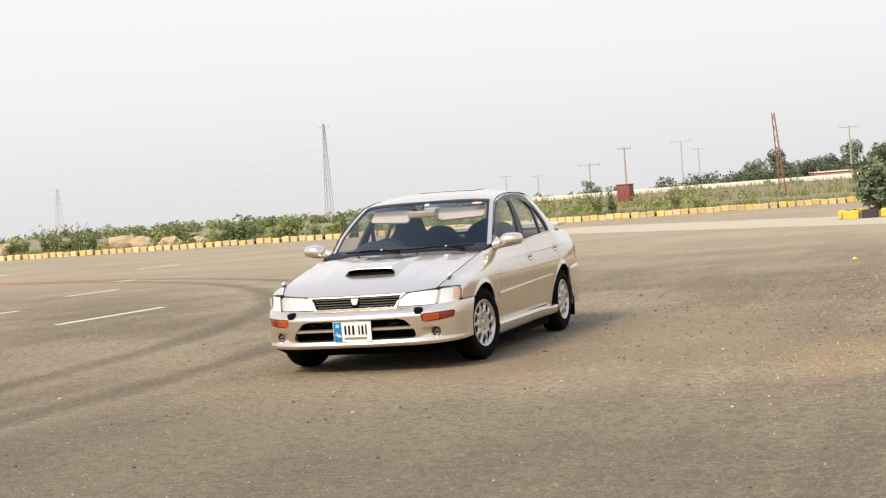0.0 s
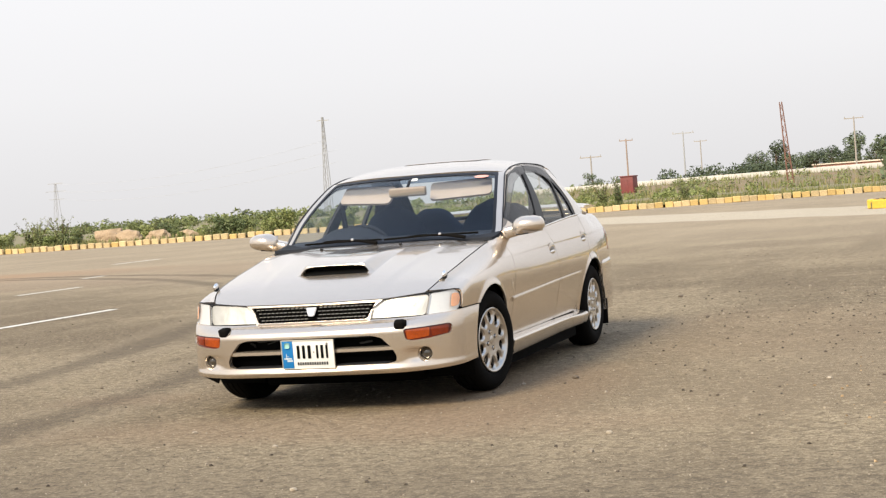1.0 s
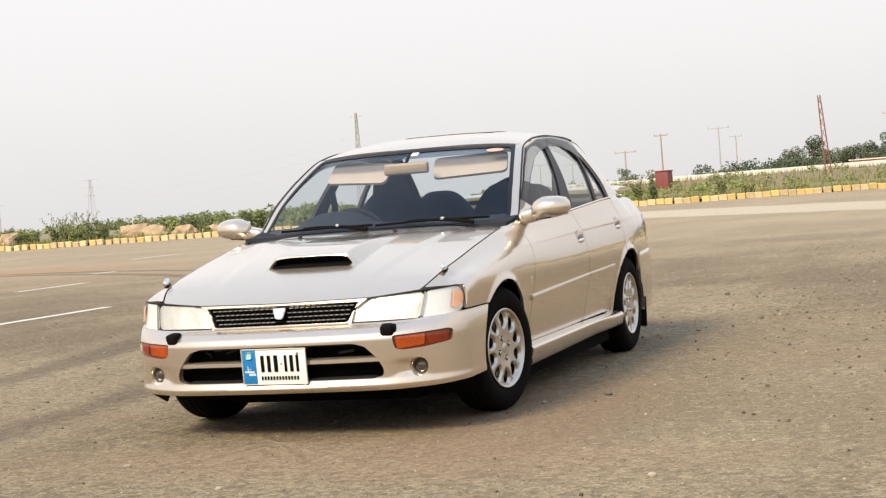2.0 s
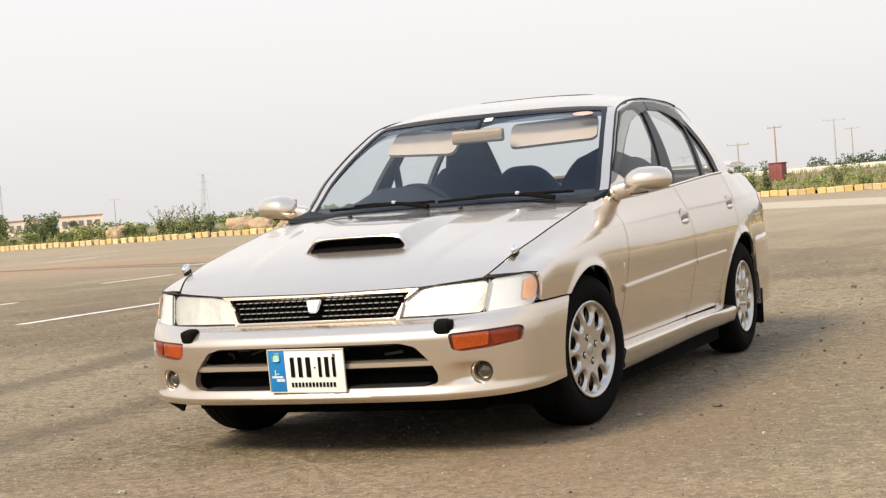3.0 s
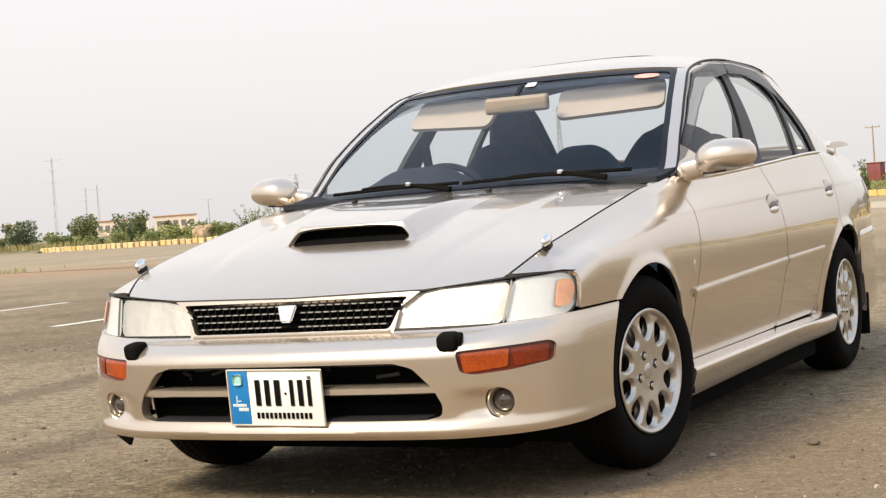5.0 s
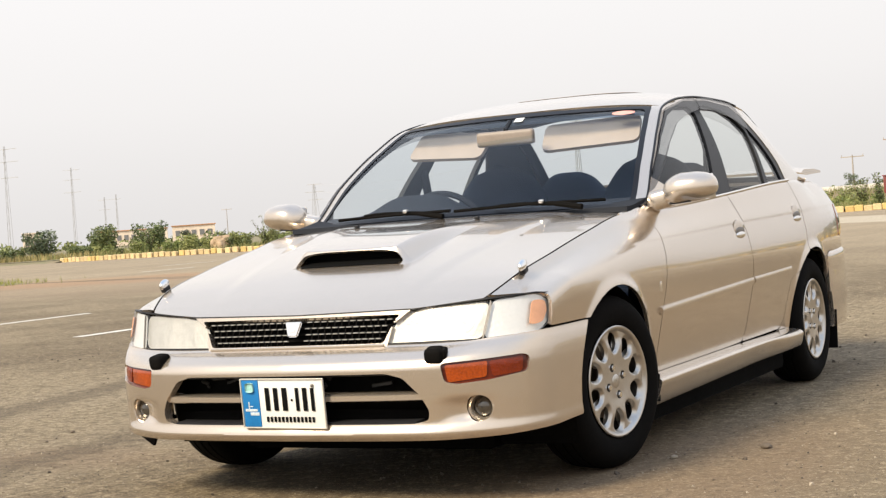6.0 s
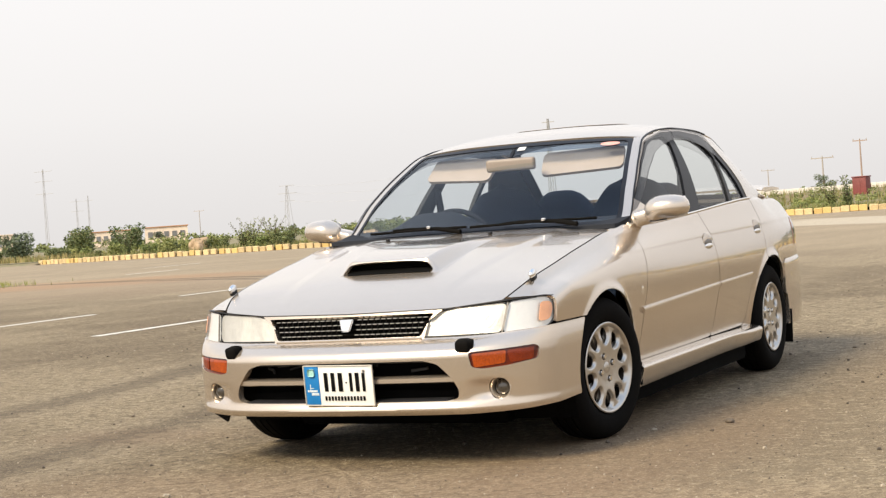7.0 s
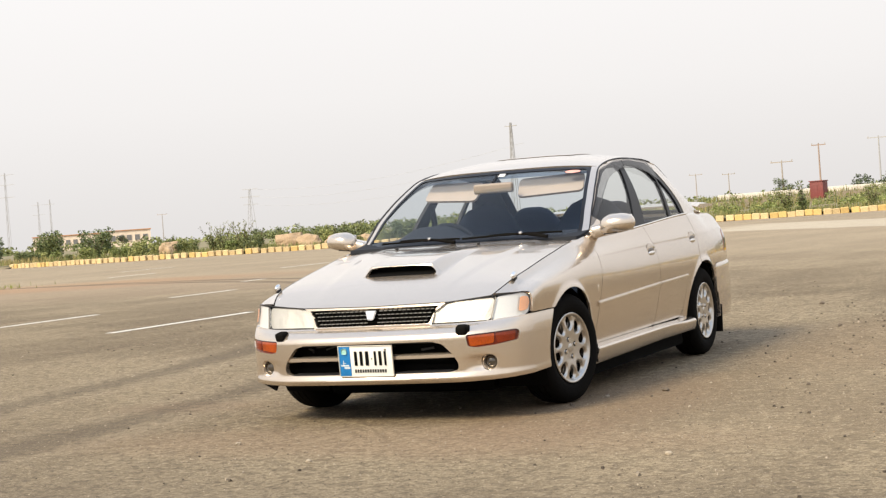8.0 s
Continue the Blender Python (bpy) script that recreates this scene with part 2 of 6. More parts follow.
def bevelled(bm_size, bevel, m=None, seg=2):
    """A box with rounded edges as a bmesh."""
    bm = bmesh.new()
    bmesh.ops.create_cube(bm, size=1.0)
    bmesh.ops.scale(bm, vec=bm_size, verts=bm.verts)
    if bevel:
        bmesh.ops.bevel(bm, geom=bm.edges[:], offset=bevel, segments=seg, affect="EDGES", profile=0.6)
    if m is not None:
        bmesh.ops.transform(bm, matrix=m, verts=bm.verts)
    return bm


def merged(*bms):
    """Several bmeshes as one."""
    out = bmesh.new()
    for b in bms:
        me = bpy.data.meshes.new("piece")
        b.to_mesh(me)
        b.free()
        out.from_mesh(me)
        bpy.data.meshes.remove(me)
    return out


def grid_mesh(fn, us, vs, nu, nv):
    U, V = np.meshgrid(np.linspace(*us, nu), np.linspace(*vs, nv), indexing="ij")
    X = np.stack(fn(U.ravel(), V.ravel()), 1)
    i = np.arange(nu * nv).reshape(nu, nv)
    q = np.stack([i[:-1, :-1], i[1:, :-1], i[1:, 1:], i[:-1, 1:]], -1).reshape(-1, 4)
    return X, q


# ---- the car: its surfaces, in metres; nose at y = 0, its left flank at +x ----
AXLE_F, AXLE_R, HUB_Z, WHEEL_X = 0.83, 3.295, 0.295, 0.755
W_ = pchip([0.25, 0.45, 0.83, 1.3, 2.3, 3.3, 3.7, 4.0, 4.2], [0.822, 0.832, 0.838, 0.842, 0.845, 0.838, 0.822, 0.79, 0.74])
T_Y = [0.2, 0.24, 0.36, 0.6, 0.9, 1.17, 1.28, 1.40, 1.7, 2.2, 3.1, 3.4, 3.65, 3.9, 4.15]
TX = pchip(T_Y, [0.645, 0.665, 0.70, 0.715, 0.720, 0.730, 0.738, 0.749, 0.774, 0.785, 0.775, 0.745, 0.70, 0.69, 0.66])
TZ = pchip(T_Y, [0.642, 0.662, 0.712, 0.765, 0.822, 0.866, 0.870, 0.873, 0.882, 0.905, 0.952, 0.958, 0.955, 0.945, 0.920])
E_Y = [1.17, 1.39, 1.6, 1.8, 2.0, 2.25, 2.5, 2.8, 3.05, 3.2, 3.4, 3.6, 3.68]
EX = pchip(E_Y, [0.722, 0.732, 0.700, 0.655, 0.613, 0.597, 0.590, 0.595, 0.605, 0.617, 0.643, 0.676, 0.690])
EZ = pchip(E_Y, [0.872, 0.893, 1.058, 1.190, 1.287, 1.327, 1.339, 1.332, 1.300, 1.240, 1.115, 0.99, 0.962])
HC = pchip([0.137, 0.16, 0.2, 0.3, 0.5, 0.8, 1.1, 1.3], [0.612, 0.633, 0.657, 0.701, 0.765, 0.832, 0.878, 0.902])
RC = pchip([1.90, 2.1, 2.3, 2.6, 2.95, 3.1], [1.308, 1.357, 1.384, 1.395, 1.374, 1.340])
ARCH_R = 0.335


def hermite(K, s):
    """A smooth curve through equally spaced knots K (a list of arrays) at s from 0 to 1."""
    K = np.array(np.broadcast_arrays(*K))
    n = len(K) - 1
    f = np.clip(s, 0, 1) * n
    i = np.clip(f.astype(int), 0, n - 1)
    t = f - i
    M = np.empty_like(K)
    M[1:-1] = (K[2:] - K[:-2]) / 2
    M[0], M[-1] = K[1] - K[0], K[-1] - K[-2]
    pick = lambda A, j: np.take_along_axis(A, j[None], 0)[0]
    a, b, ma, mb = pick(K, i), pick(K, i + 1), pick(M, i), pick(M, i + 1)
    return a * (1 + 2 * t) * (1 - t) ** 2 + ma * t * (1 - t) ** 2 + b * t * t * (3 - 2 * t) - mb * t * t * (1 - t)


def smooth(a, b, x):
    t = np.clip((x - a) / (b - a), 0, 1)
    return t * t * (3 - 2 * t)


def flank(y, s):
    """The body's side: from the sill (s = 0) to the bonnet line, belt or boot line (s = 1)."""
    y, s = np.asarray(y, float), np.asarray(s, float)
    w, xt, zt = W_(y), TX(y), TZ(y)
    z3 = np.minimum(0.64, zt - 0.10)
    x = hermite([w - 0.070, w - 0.056, w - 0.018, w - 0.001, w - 0.018, xt + 0.35 * (w - 0.03 - xt), xt], s)
    z = hermite([0.185 + 0 * y, 0.27 + 0 * y, 0.50 + 0 * y, z3, 0.5 * (z3 + zt), zt - 0.028, zt], s)
    line = 0.768 + 0.022 * (y - 1.3)
    x = x + 0.0022 * (smooth(line - 0.005, line + 0.003, z) - smooth(line, line + 0.07, z)) * smooth(0.75, 1.2, y)
    for c in (AXLE_F, AXLE_R):
        r = np.hypot(y - c, z - HUB_Z - 0.005)
        x = x + 0.010 * np.exp(-((r - ARCH_R) / 0.022) ** 2)
    return x, y, z


def house(y, s):
    """The cabin's side above the belt, up to the roof's edge."""
    y, s = np.asarray(y, float), np.asarray(s, float)
    xb, zb, xe, ze = TX(y), TZ(y), EX(y), EZ(y)
    bow = 0.022 * np.sin(np.pi * s) * smooth(1.3, 2.0, y)
    return xb + (xe - xb) * s + bow, y, zb + (ze - zb) * s


def bonnet(x, y):
    k = np.abs(x) / TX(y)
    hc = HC(np.minimum(y, 1.3))
    z = hc + (TZ(y) - hc) * k ** 2.4
    crease = 0.40 + 0.13 * (y - 0.2)
    z = z + 0.0045 * (1 - smooth(crease - 0.06, crease + 0.012, np.abs(x))) * smooth(0.16, 0.45, y)
    return x, y, z


def roof(x, y):
    k = np.abs(x) / EX(y)
    return x, y, RC(y) + (EZ(y) - RC(y)) * k ** 3.0


def screen(q, t):
    """The windscreen: q across from -1 to 1, t from its foot to its head."""
    ye = 1.39 + 0.61 * t
    xe, ze = EX(ye), EZ(ye)
    yc, zc = 1.22 + 0.70 * t, 0.90 + 0.41 * t + 0.05 * t * (1 - t)
    k = np.abs(q) ** 2.2
    return q * xe, yc + (ye - yc) * k, zc + (ze - zc) * k


def backlight(q, t):
    """The rear window: t from its head to its foot."""
    ye = 3.05 + 0.63 * t
    xe, ze = EX(ye), EZ(ye)
    yc, zc = 2.99 + 0.63 * t, 1.366 - 0.400 * t + 0.04 * t * (1 - t)
    k = np.abs(q) ** 2.2
    return q * xe, yc + (ye - yc) * k, zc + (ze - zc) * k


A_ = [0, 0.2, 0.38, 0.5, 0.6, 0.7, 0.8, 1.0]
BX, BY = pchip(A_, [0, 0.30, 0.505, 0.63, 0.728, 0.792, 0.830, 0.838]), pchip(A_, [0.02, 0.03, 0.053, 0.092, 0.145, 0.215, 0.315, 0.62])
LX, LY = pchip(A_, [0, 0.30, 0.50, 0.63, 0.722, 0.784, 0.819, 0.829]), pchip(A_, [0.110, 0.116, 0.131, 0.154, 0.189, 0.238, 0.322, 0.62])
B_IN = pchip([0.15, 0.19, 0.208, 0.224, 0.238, 0.250, 0.284, 0.31, 0.36, 0.45, 0.475, 0.50, 0.522, 0.545], [0.90, 0.60, 0.35, 0.15, 0.04, 0.0, 0.13, 0.10, 0.04, 0.0, 0.12, 0.50, 0.98, 1.0])


def bumper(a, z):
    """The front bumper: a from -1 to 1 round the nose, by height."""
    s, k = np.sign(a), np.abs(a)
    m = np.clip(B_IN(z), 0, 1)
    top = 0.0205 * smooth(0.35, 0.8, k) * smooth(0.45, 0.52, z)
    low = np.clip((0.25 - z) / 0.06, 0, 1) * 0.03
    x = BX(k) * (1 - m) + LX(k) * m
    y = BY(k) * (1 - m) + LY(k) * m + low * (1 - k)
    y = y + 0.020 * np.exp(-(((x - 0.615) / 0.05) ** 2) - ((z - 0.320) / 0.034) ** 4)
    return s * x, y, z + top + 0.03 * smooth(0.35, 1.0, k) * np.clip((0.30 - z) / 0.1, 0, 1)


def nose(a, z):
    """The face of lamps and grille above the bumper, leaning back."""
    s, k = np.sign(a), np.abs(a)
    lean = 0.30 * (z - 0.53) * (1 - 0.5 * smooth(0.6, 1, k))
    return s * LX(k) * (1 - 0.05 * (z - 0.53)), LY(k) + lean, z


def rear(a, z):
    """The tail: boot face and rear bumper."""
    s, k = np.sign(a), np.abs(a)
    m = smooth(0.58, 0.64, z)
    lean = 0.10 * np.clip(z - 0.64, 0, 1) + 0.05 * np.clip((0.32 - z) / 0.12, 0, 1)
    x = np.where(k < 0.75, k / 0.75 * 0.72, 0.72 + (0.105 - 0.035 * m) * np.sin((k - 0.75) / 0.25 * np.pi / 2))
    y = 4.25 - 0.07 * (x / 0.72) ** 4 * (k < 0.75) - np.where(k < 0.75, 0, 0.07 + 0.60 * (1 - np.cos((k - 0.75) / 0.25 * np.pi / 2)))
    return s * x * (1 - 0.04 * m), y - 0.055 * m - lean + m * np.where(k < 0.75, 0, 0.53 * (1 - np.cos((k - 0.75) / 0.25 * np.pi / 2))), z


def poly_region(points, i, j, r=0.01, holes=()):
    out = fillet(points, r)
    hs = [fillet(h, 0.012) if isinstance(h, list) else h for h in holes]

    def f(u, v, p):
        d = sd_poly(out, p[i], p[j])
        for h in hs:
            d = np.maximum(d, -(h(p) if callable(h) else sd_poly(h, p[i], p[j])))
        return d
    return f


def arch(c):
    return lambda p: np.hypot((p[1] - c) * 0.97, p[2] - HUB_Z - 0.005) - ARCH_R


def circle_hole(x, z, r):
    return lambda p: np.hypot(p[0] - x, p[2] - z) - r


def flipped(points):
    return [(-p[0], *p[1:]) for p in points][::-1]


car = empty("saloon_car", "champagne silver saloon car with bonnet scoop and rear spoiler", "car")


def sides(name, fn, region, us, vs, nu, nv, material, parent=car, label="", depth=0.012, lift=0.0):
    """The same sheet on both flanks."""
    return [panel(name, fn, region, us, vs, nu, nv, material, parent, label, depth, mirror=m, lift=lift) for m in (False, True)]


# lower body
fender_pts = [(0.320, 0.549), (0.70, 0.547), (0.83, 0.545), (0.90, 0.285), (1.245, 0.285), (1.254, 0.36), (1.298, 0.60), (1.343, 0.858), (1.37, 0.95), (0.232, 0.95), (0.232, 0.656), (0.30, 0.655), (0.325, 0.648)]
sides("front_wing", flank, poly_region(fender_pts, 1, 2, 0.006, [arch(AXLE_F)]), (0.2, 1.42), (0, 1), 123, 120, PAINT)
door_f = [(1.250, 0.278), (2.262, 0.288), (2.30, 0.33), (2.352, 0.536), (2.30, 0.75), (2.172, 0.98), (1.40, 0.98), (1.348, 0.858), (1.303, 0.60), (1.259, 0.36)]
door_r = [(2.268, 0.288), (2.80, 0.292), (2.87, 0.33), (2.93, 0.50), (3.196, 0.58), (3.205, 0.72), (3.183, 0.86), (3.12, 0.98), (2.178, 0.98), (2.306, 0.75), (2.358, 0.536), (2.306, 0.33)]
doors = []
for nm, pts, us in (("front_door", door_f, (1.22, 2.38)), ("rear_door", door_r, (2.16, 3.23))):
    holes = [arch(AXLE_R)] if nm == "rear_door" else []
    doors.append(sides(nm, flank, poly_region(pts, 1, 2, 0.02, holes), us, (0, 1), int((us[1] - us[0]) / 0.012), 130, PAINT, depth=0.02))
quarter = [(2.875, 0.33), (2.80, 0.28), (3.0, 0.285), (4.0, 0.285), (4.0, 0.60), (4.045, 0.63), (4.055, 0.83), (4.07, 1.0), (3.118, 1.0), (3.189, 0.86), (3.211, 0.72), (3.202, 0.58), (2.936, 0.50)]
sides("rear_wing", flank, poly_region(quarter, 1, 2, 0.006, [arch(AXLE_R), [(3.6, 0.2), (4.2, 0.2), (4.2, 0.602), (3.6, 0.602)]]), (2.78, 4.2), (0, 1), 130, 120, PAINT)
SILL_X, SILL_Z = pchip([0, 0.15, 0.55, 0.75, 0.85, 1.0], [-0.06, -0.022, -0.002, 0.004, -0.004, -0.05]), pchip([0, 0.15, 0.55, 0.75, 0.85, 1.0], [0.165, 0.180, 0.232, 0.262, 0.272, 0.284])
sides("sill", lambda y, s: (W_(y) + SILL_X(s) + 0.018 * smooth(2.45, 2.85, y) * smooth(0.95, 0.6, s), y, SILL_Z(s) + 0.012 * (y - 1.2) * (1 - s)),
      lambda u, v, p: np.maximum(-np.minimum(arch(AXLE_F)(p), arch(AXLE_R)(p)), -1), (1.10, 3.02), (0, 1), 140, 28, PAINT, label="body-coloured side skirt")

# cabin: pillars and roof
WIN_F = [(1.445, 0.908), (2.10, 0.920), (2.325, 1.262), (2.28, 1.294), (2.13, 1.286), (1.98, 1.246), (1.80, 1.158), (1.62, 1.045), (1.50, 0.962)]
WIN_R = [(2.29, 0.925), (2.79, 0.946), (2.862, 1.19), (2.80, 1.25), (2.70, 1.292), (2.50, 1.305), (2.415, 1.290)]
WIN_Q = [(2.84, 0.950), (3.075, 0.957), (3.045, 1.04), (2.975, 1.14), (2.90, 1.222), (2.888, 1.19)]
side_holes = [WIN_F, WIN_R, WIN_Q]
BLACK_BAND = [(1.395, 0.888), (2.2, 0.907), (3.13, 0.954), (3.105, 1.04), (3.035, 1.145), (2.965, 1.242), (2.86, 1.308), (2.58, 1.327), (2.27, 1.315), (1.97, 1.264), (1.78, 1.164), (1.58, 1.032), (1.45, 0.928)]
sides("pillar_lining", house, poly_region([(1.46, 0.5), (3.62, 0.5), (3.62, 1.6), (1.46, 1.6)], 1, 2, 0.001, [WIN_F, WIN_R, WIN_Q]), (1.45, 3.62), (0, 0.96), 150, 44, DASH, label="dark pillar lining", depth=0.0, lift=-0.026)
sides("cabin_side", house, poly_region([(1.0, 0.5), (3.9, 0.5), (3.9, 1.6), (1.0, 1.6)], 1, 2, 0.001, [BLACK_BAND]), (1.17, 3.68), (0, 1), 210, 44, PAINT)
sides("window_surround", house, poly_region(BLACK_BAND, 1, 2, 0.02, side_holes), (1.40, 3.2), (0.0, 1), 200, 60, TRIM, label="matt black window surround", depth=0.02, lift=-0.003)
for nm, pts in (("front_side_window", WIN_F), ("rear_side_window", WIN_R), ("quarter_window", WIN_Q)):
    ys = [p[0] for p in pts]
    grown = [(p[0], p[1]) for p in pts]
    sides(nm, house, poly_region(grown, 1, 2, 0.02), (min(ys) - 0.02, max(ys) + 0.02), (0, 1), 60, 40, GLASS_SIDE, label="tinted side glass", depth=0.0, lift=-0.010)
panel("roof_panel", roof, lambda u, v, p: np.maximum(np.maximum(np.abs(p[0]) - EX(p[1]), 1.92 + 0.08 * (p[0] / 0.588) ** 2 - p[1]), p[1] - 2.985 - 0.065 * (p[0] / 0.56) ** 2), (-0.61, 0.61), (1.88, 3.08), 70, 80, PAINT, car, depth=0.01)
panel("windscreen", screen, lambda u, v, p: np.maximum(np.abs(u) - 0.940, np.maximum(0.0 - v, v - 0.985)), (-1, 1), (0, 1), 60, 40, GLASS, car, "clear glass windscreen", depth=0.0)
for sg in (1, -1):
    panel("windscreen_pillar", screen, lambda u, v, p: sd_poly(np.array([(sg * 0.945, -0.2), (sg * 1.2, -0.2), (sg * 1.2, 1.2), (sg * 0.930, 1.2)][::sg]), u, v), (0.85, 1.0) if sg > 0 else (-1.0, -0.85), (0, 1), 16, 50, PAINT, car, "painted windscreen pillar", depth=0.003, lift=0.002)
panel("windscreen_seal", screen, lambda u, v, p: np.maximum(-sd_poly(fillet([(-0.926, 0.032), (0.926, 0.032), (0.906, 0.942), (-0.906, 0.942)], 0.06), u, v), sd_poly(fillet([(-0.953, -0.1), (0.953, -0.1), (0.938, 0.985), (-0.938, 0.985)], 0.05), u, v)), (-0.99, 0.99), (0, 1), 160, 70, TRIM, car, "black windscreen surround", depth=0.004, lift=0.003)
panel("rear_window", backlight, lambda u, v, p: np.abs(u) - 0.95, (-1, 1), (0, 1), 40, 30, GLASS_SIDE, car, "tinted rear window", depth=0.0)
panel("rear_window_seal", backlight, lambda u, v, p: -sd_poly(fillet([(-0.90, 0.07), (0.90, 0.07), (0.90, 0.93), (-0.90, 0.93)], 0.06), u, v), (-1, 1), (0, 1), 80, 50, TRIM, car, "black rear window surround", depth=0.004, lift=0.003)

# bonnet, boot
panel("bonnet", bonnet, lambda u, v, p: np.maximum(np.abs(p[0]) - TX(p[1]) + 0.009, np.maximum(0.138 + 0.078 * (np.abs(p[0]) / 0.66) ** 2.6 - p[1], p[1] - 1.207 - 0.15 * np.abs(p[0] / 0.7) ** 2.2)), (-0.75, 0.75), (0.12, 1.37), 150, 125, PAINT, car, depth=0.02)
panel("cowl", lambda x, y: (x, y, HC(np.minimum(y, 1.3)) - 0.02 - 0.012 * (x / 0.7) ** 2), lambda u, v, p: np.maximum(np.abs(p[0]) - 0.655, p[1] - 1.235 - 0.15 * (p[0] / 0.69) ** 2), (-0.70, 0.70), (1.15, 1.42), 60, 20, BLACK, car, "black plastic cowl", depth=0)
panel("boot_lid", lambda x, y: (x, y, 0.968 - 0.10 * (y - 3.6) ** 2 - 0.012 * (np.abs(x) / 0.66) ** 3), lambda u, v, p: np.abs(p[0]) - TX(p[1]) + 0.004, (-0.72, 0.72), (3.58, 4.14), 60, 40, PAINT, car, depth=0.02)

# nose
INTAKE = [(-0.46, 0.282), (0.46, 0.282), (0.505, 0.292), (0.51, 0.322), (0.487, 0.368), (0.432, 0.425), (0.375, 0.440), (-0.375, 0.440), (-0.432, 0.425), (-0.487, 0.368), (-0.51, 0.322), (-0.505, 0.292)]
SIGNAL = [(0.554, 0.465), (0.66, 0.470), (0.776, 0.478), (0.790, 0.468), (0.786, 0.424), (0.69, 0.407), (0.60, 0.400), (0.564, 0.408)]
FOG = (0.655, 0.322)
panel("front_bumper", bumper, poly_region([(-1.0, 0.19), (1.0, 0.19), (1.0, 0.55), (-1.0, 0.55)], 0, 2, 0.001, [INTAKE, SIGNAL, flipped(SIGNAL), circle_hole(FOG[0], FOG[1], 0.041), circle_hole(-FOG[0], FOG[1], 0.041), arch(AXLE_F)]),
      (-1, 1), (0.229, 0.522), 260, 54, PAINT, car, depth=0.03)
# added black strip, set back, for the dark void under the bumper
panel("undertray", bumper, lambda u, v, p: -arch(AXLE_F)(p), (-1, 1), (0.204, 0.232), 160, 8, RUBBER, car, "black strip for the shade below the front bumper", depth=0.006, lift=-0.030)

# lamps, grille, bumper fittings
def box_region(points, r=0.012):
    return poly_region(points, 0, 2, r)


for sgn in (1, -1):
    mir = (lambda p: p) if sgn > 0 else flipped
    ar = (0.0, 1.0) if sgn > 0 else (-1.0, 0.0)
    HEAD = [(0.330, 0.528), (0.6575, 0.530), (0.6745, 0.642), (0.47, 0.630), (0.40, 0.618), (0.372, 0.600)]
    CORNER = [(0.6595, 0.530), (0.808, 0.542), (0.817, 0.565), (0.816, 0.630), (0.797, 0.653), (0.677, 0.644)]
    lamp = panel("headlamp", nose, box_region(mir(HEAD)), ar, (0.50, 0.67), 140, 36, LENS, car, "clear headlamp lens", depth=0.012)
    panel("reflector", nose, box_region(mir(HEAD), 0.03), ar, (0.50, 0.67), 70, 20, REFLECTOR, lamp, "bright lamp reflector", depth=0.0, lift=-0.014)
    corner = panel("corner_lamp", nose, box_region(mir(CORNER)), ar, (0.50, 0.68), 200, 40, LENS, car, "clear corner lamp lens", depth=0.011)
    panel("reflector", nose, box_region(mir(CORNER), 0.02), ar, (0.50, 0.68), 90, 20, FROST, corner, "ribbed lamp backing", depth=0.0, lift=-0.012)
    panel("amber_section", nose, box_region(mir([(0.780, 0.560), (0.806, 0.562), (0.811, 0.60), (0.806, 0.632), (0.782, 0.634)])), ar, (0.50, 0.67), 220, 40, AMBER_PALE, corner, "pale amber side section", depth=0.004, lift=0.0015)
    panel("lamp_trim", nose, poly_region(mir([(0.36, 0.600), (0.395, 0.622), (0.47, 0.634), (0.68, 0.648), (0.79, 0.656), (0.812, 0.650), (0.815, 0.653), (0.79, 0.659), (0.66, 0.652), (0.40, 0.628)]), 0, 2, 0.002), ar, (0.59, 0.67), 320, 90, BLACK, car, "black rubber lamp seal", depth=0.02, lift=-0.002)
    panel("divider", nose, box_region(mir([(0.6555, 0.530), (0.6615, 0.530), (0.6785, 0.644), (0.6725, 0.643)]), 0.001), ar, (0.52, 0.66), 500, 14, STEEL, car, depth=0.004, lift=0.001)
    sig = panel("turn_signal", bumper, box_region(mir(SIGNAL)), ar, (0.38, 0.50), 160, 24, AMBER_RIM, car, "amber turn signal with a dark rim", depth=0.02, lift=-0.010)
    for nm, cut, mt in (("amber_section", (0.566, 0.690), AMBER), ("red_section", (0.694, 0.779), AMBER_RED)):
        inner = [(cut[0], 0.460 + 0.05 * (cut[0] - 0.57)), (cut[1], 0.460 + 0.05 * (cut[1] - 0.57)), (cut[1] - 0.004, 0.409 + 0.085 * (cut[1] - 0.60)), (cut[0] + 0.008, 0.408 + 0.085 * (cut[0] - 0.60))]
        panel(nm, bumper, box_region(mir(inner), 0.008), ar, (0.38, 0.50), 200, 30, mt, sig, "glowing orange lens section" if mt == AMBER else "deep red-orange lens section", depth=0.003, lift=-0.007)
    fx, fz = FOG[0] * sgn, FOG[1]
    fy = float(BY(pchip(BX(np.linspace(0, 1, 50)), np.linspace(0, 1, 50))(FOG[0])))
    m = pose(fx, fy + 0.014, fz, 0, 0, 4 * sgn)
    prof = [(0.047, 0.040), (0.046, 0.014), (0.043, 0.009), (0.039, 0.009), (0.033, 0.018), (0.030, 0.05)]
    V, F = [], []
    n = 28
    for r, d in prof:
        for k in range(n):
            w = 2 * math.pi * k / n
            V.append(m @ Vector((r * math.cos(w), d, r * math.sin(w))))
    for i in range(len(prof) - 1):
        for k in range(n):
            F.append((i * n + k, i * n + (k + 1) % n, (i + 1) * n + (k + 1) % n, (i + 1) * n + k))
    fog = mesh_object("fog_lamp_bezel", V, F, PAINT, car, "body-coloured fog lamp bezel")
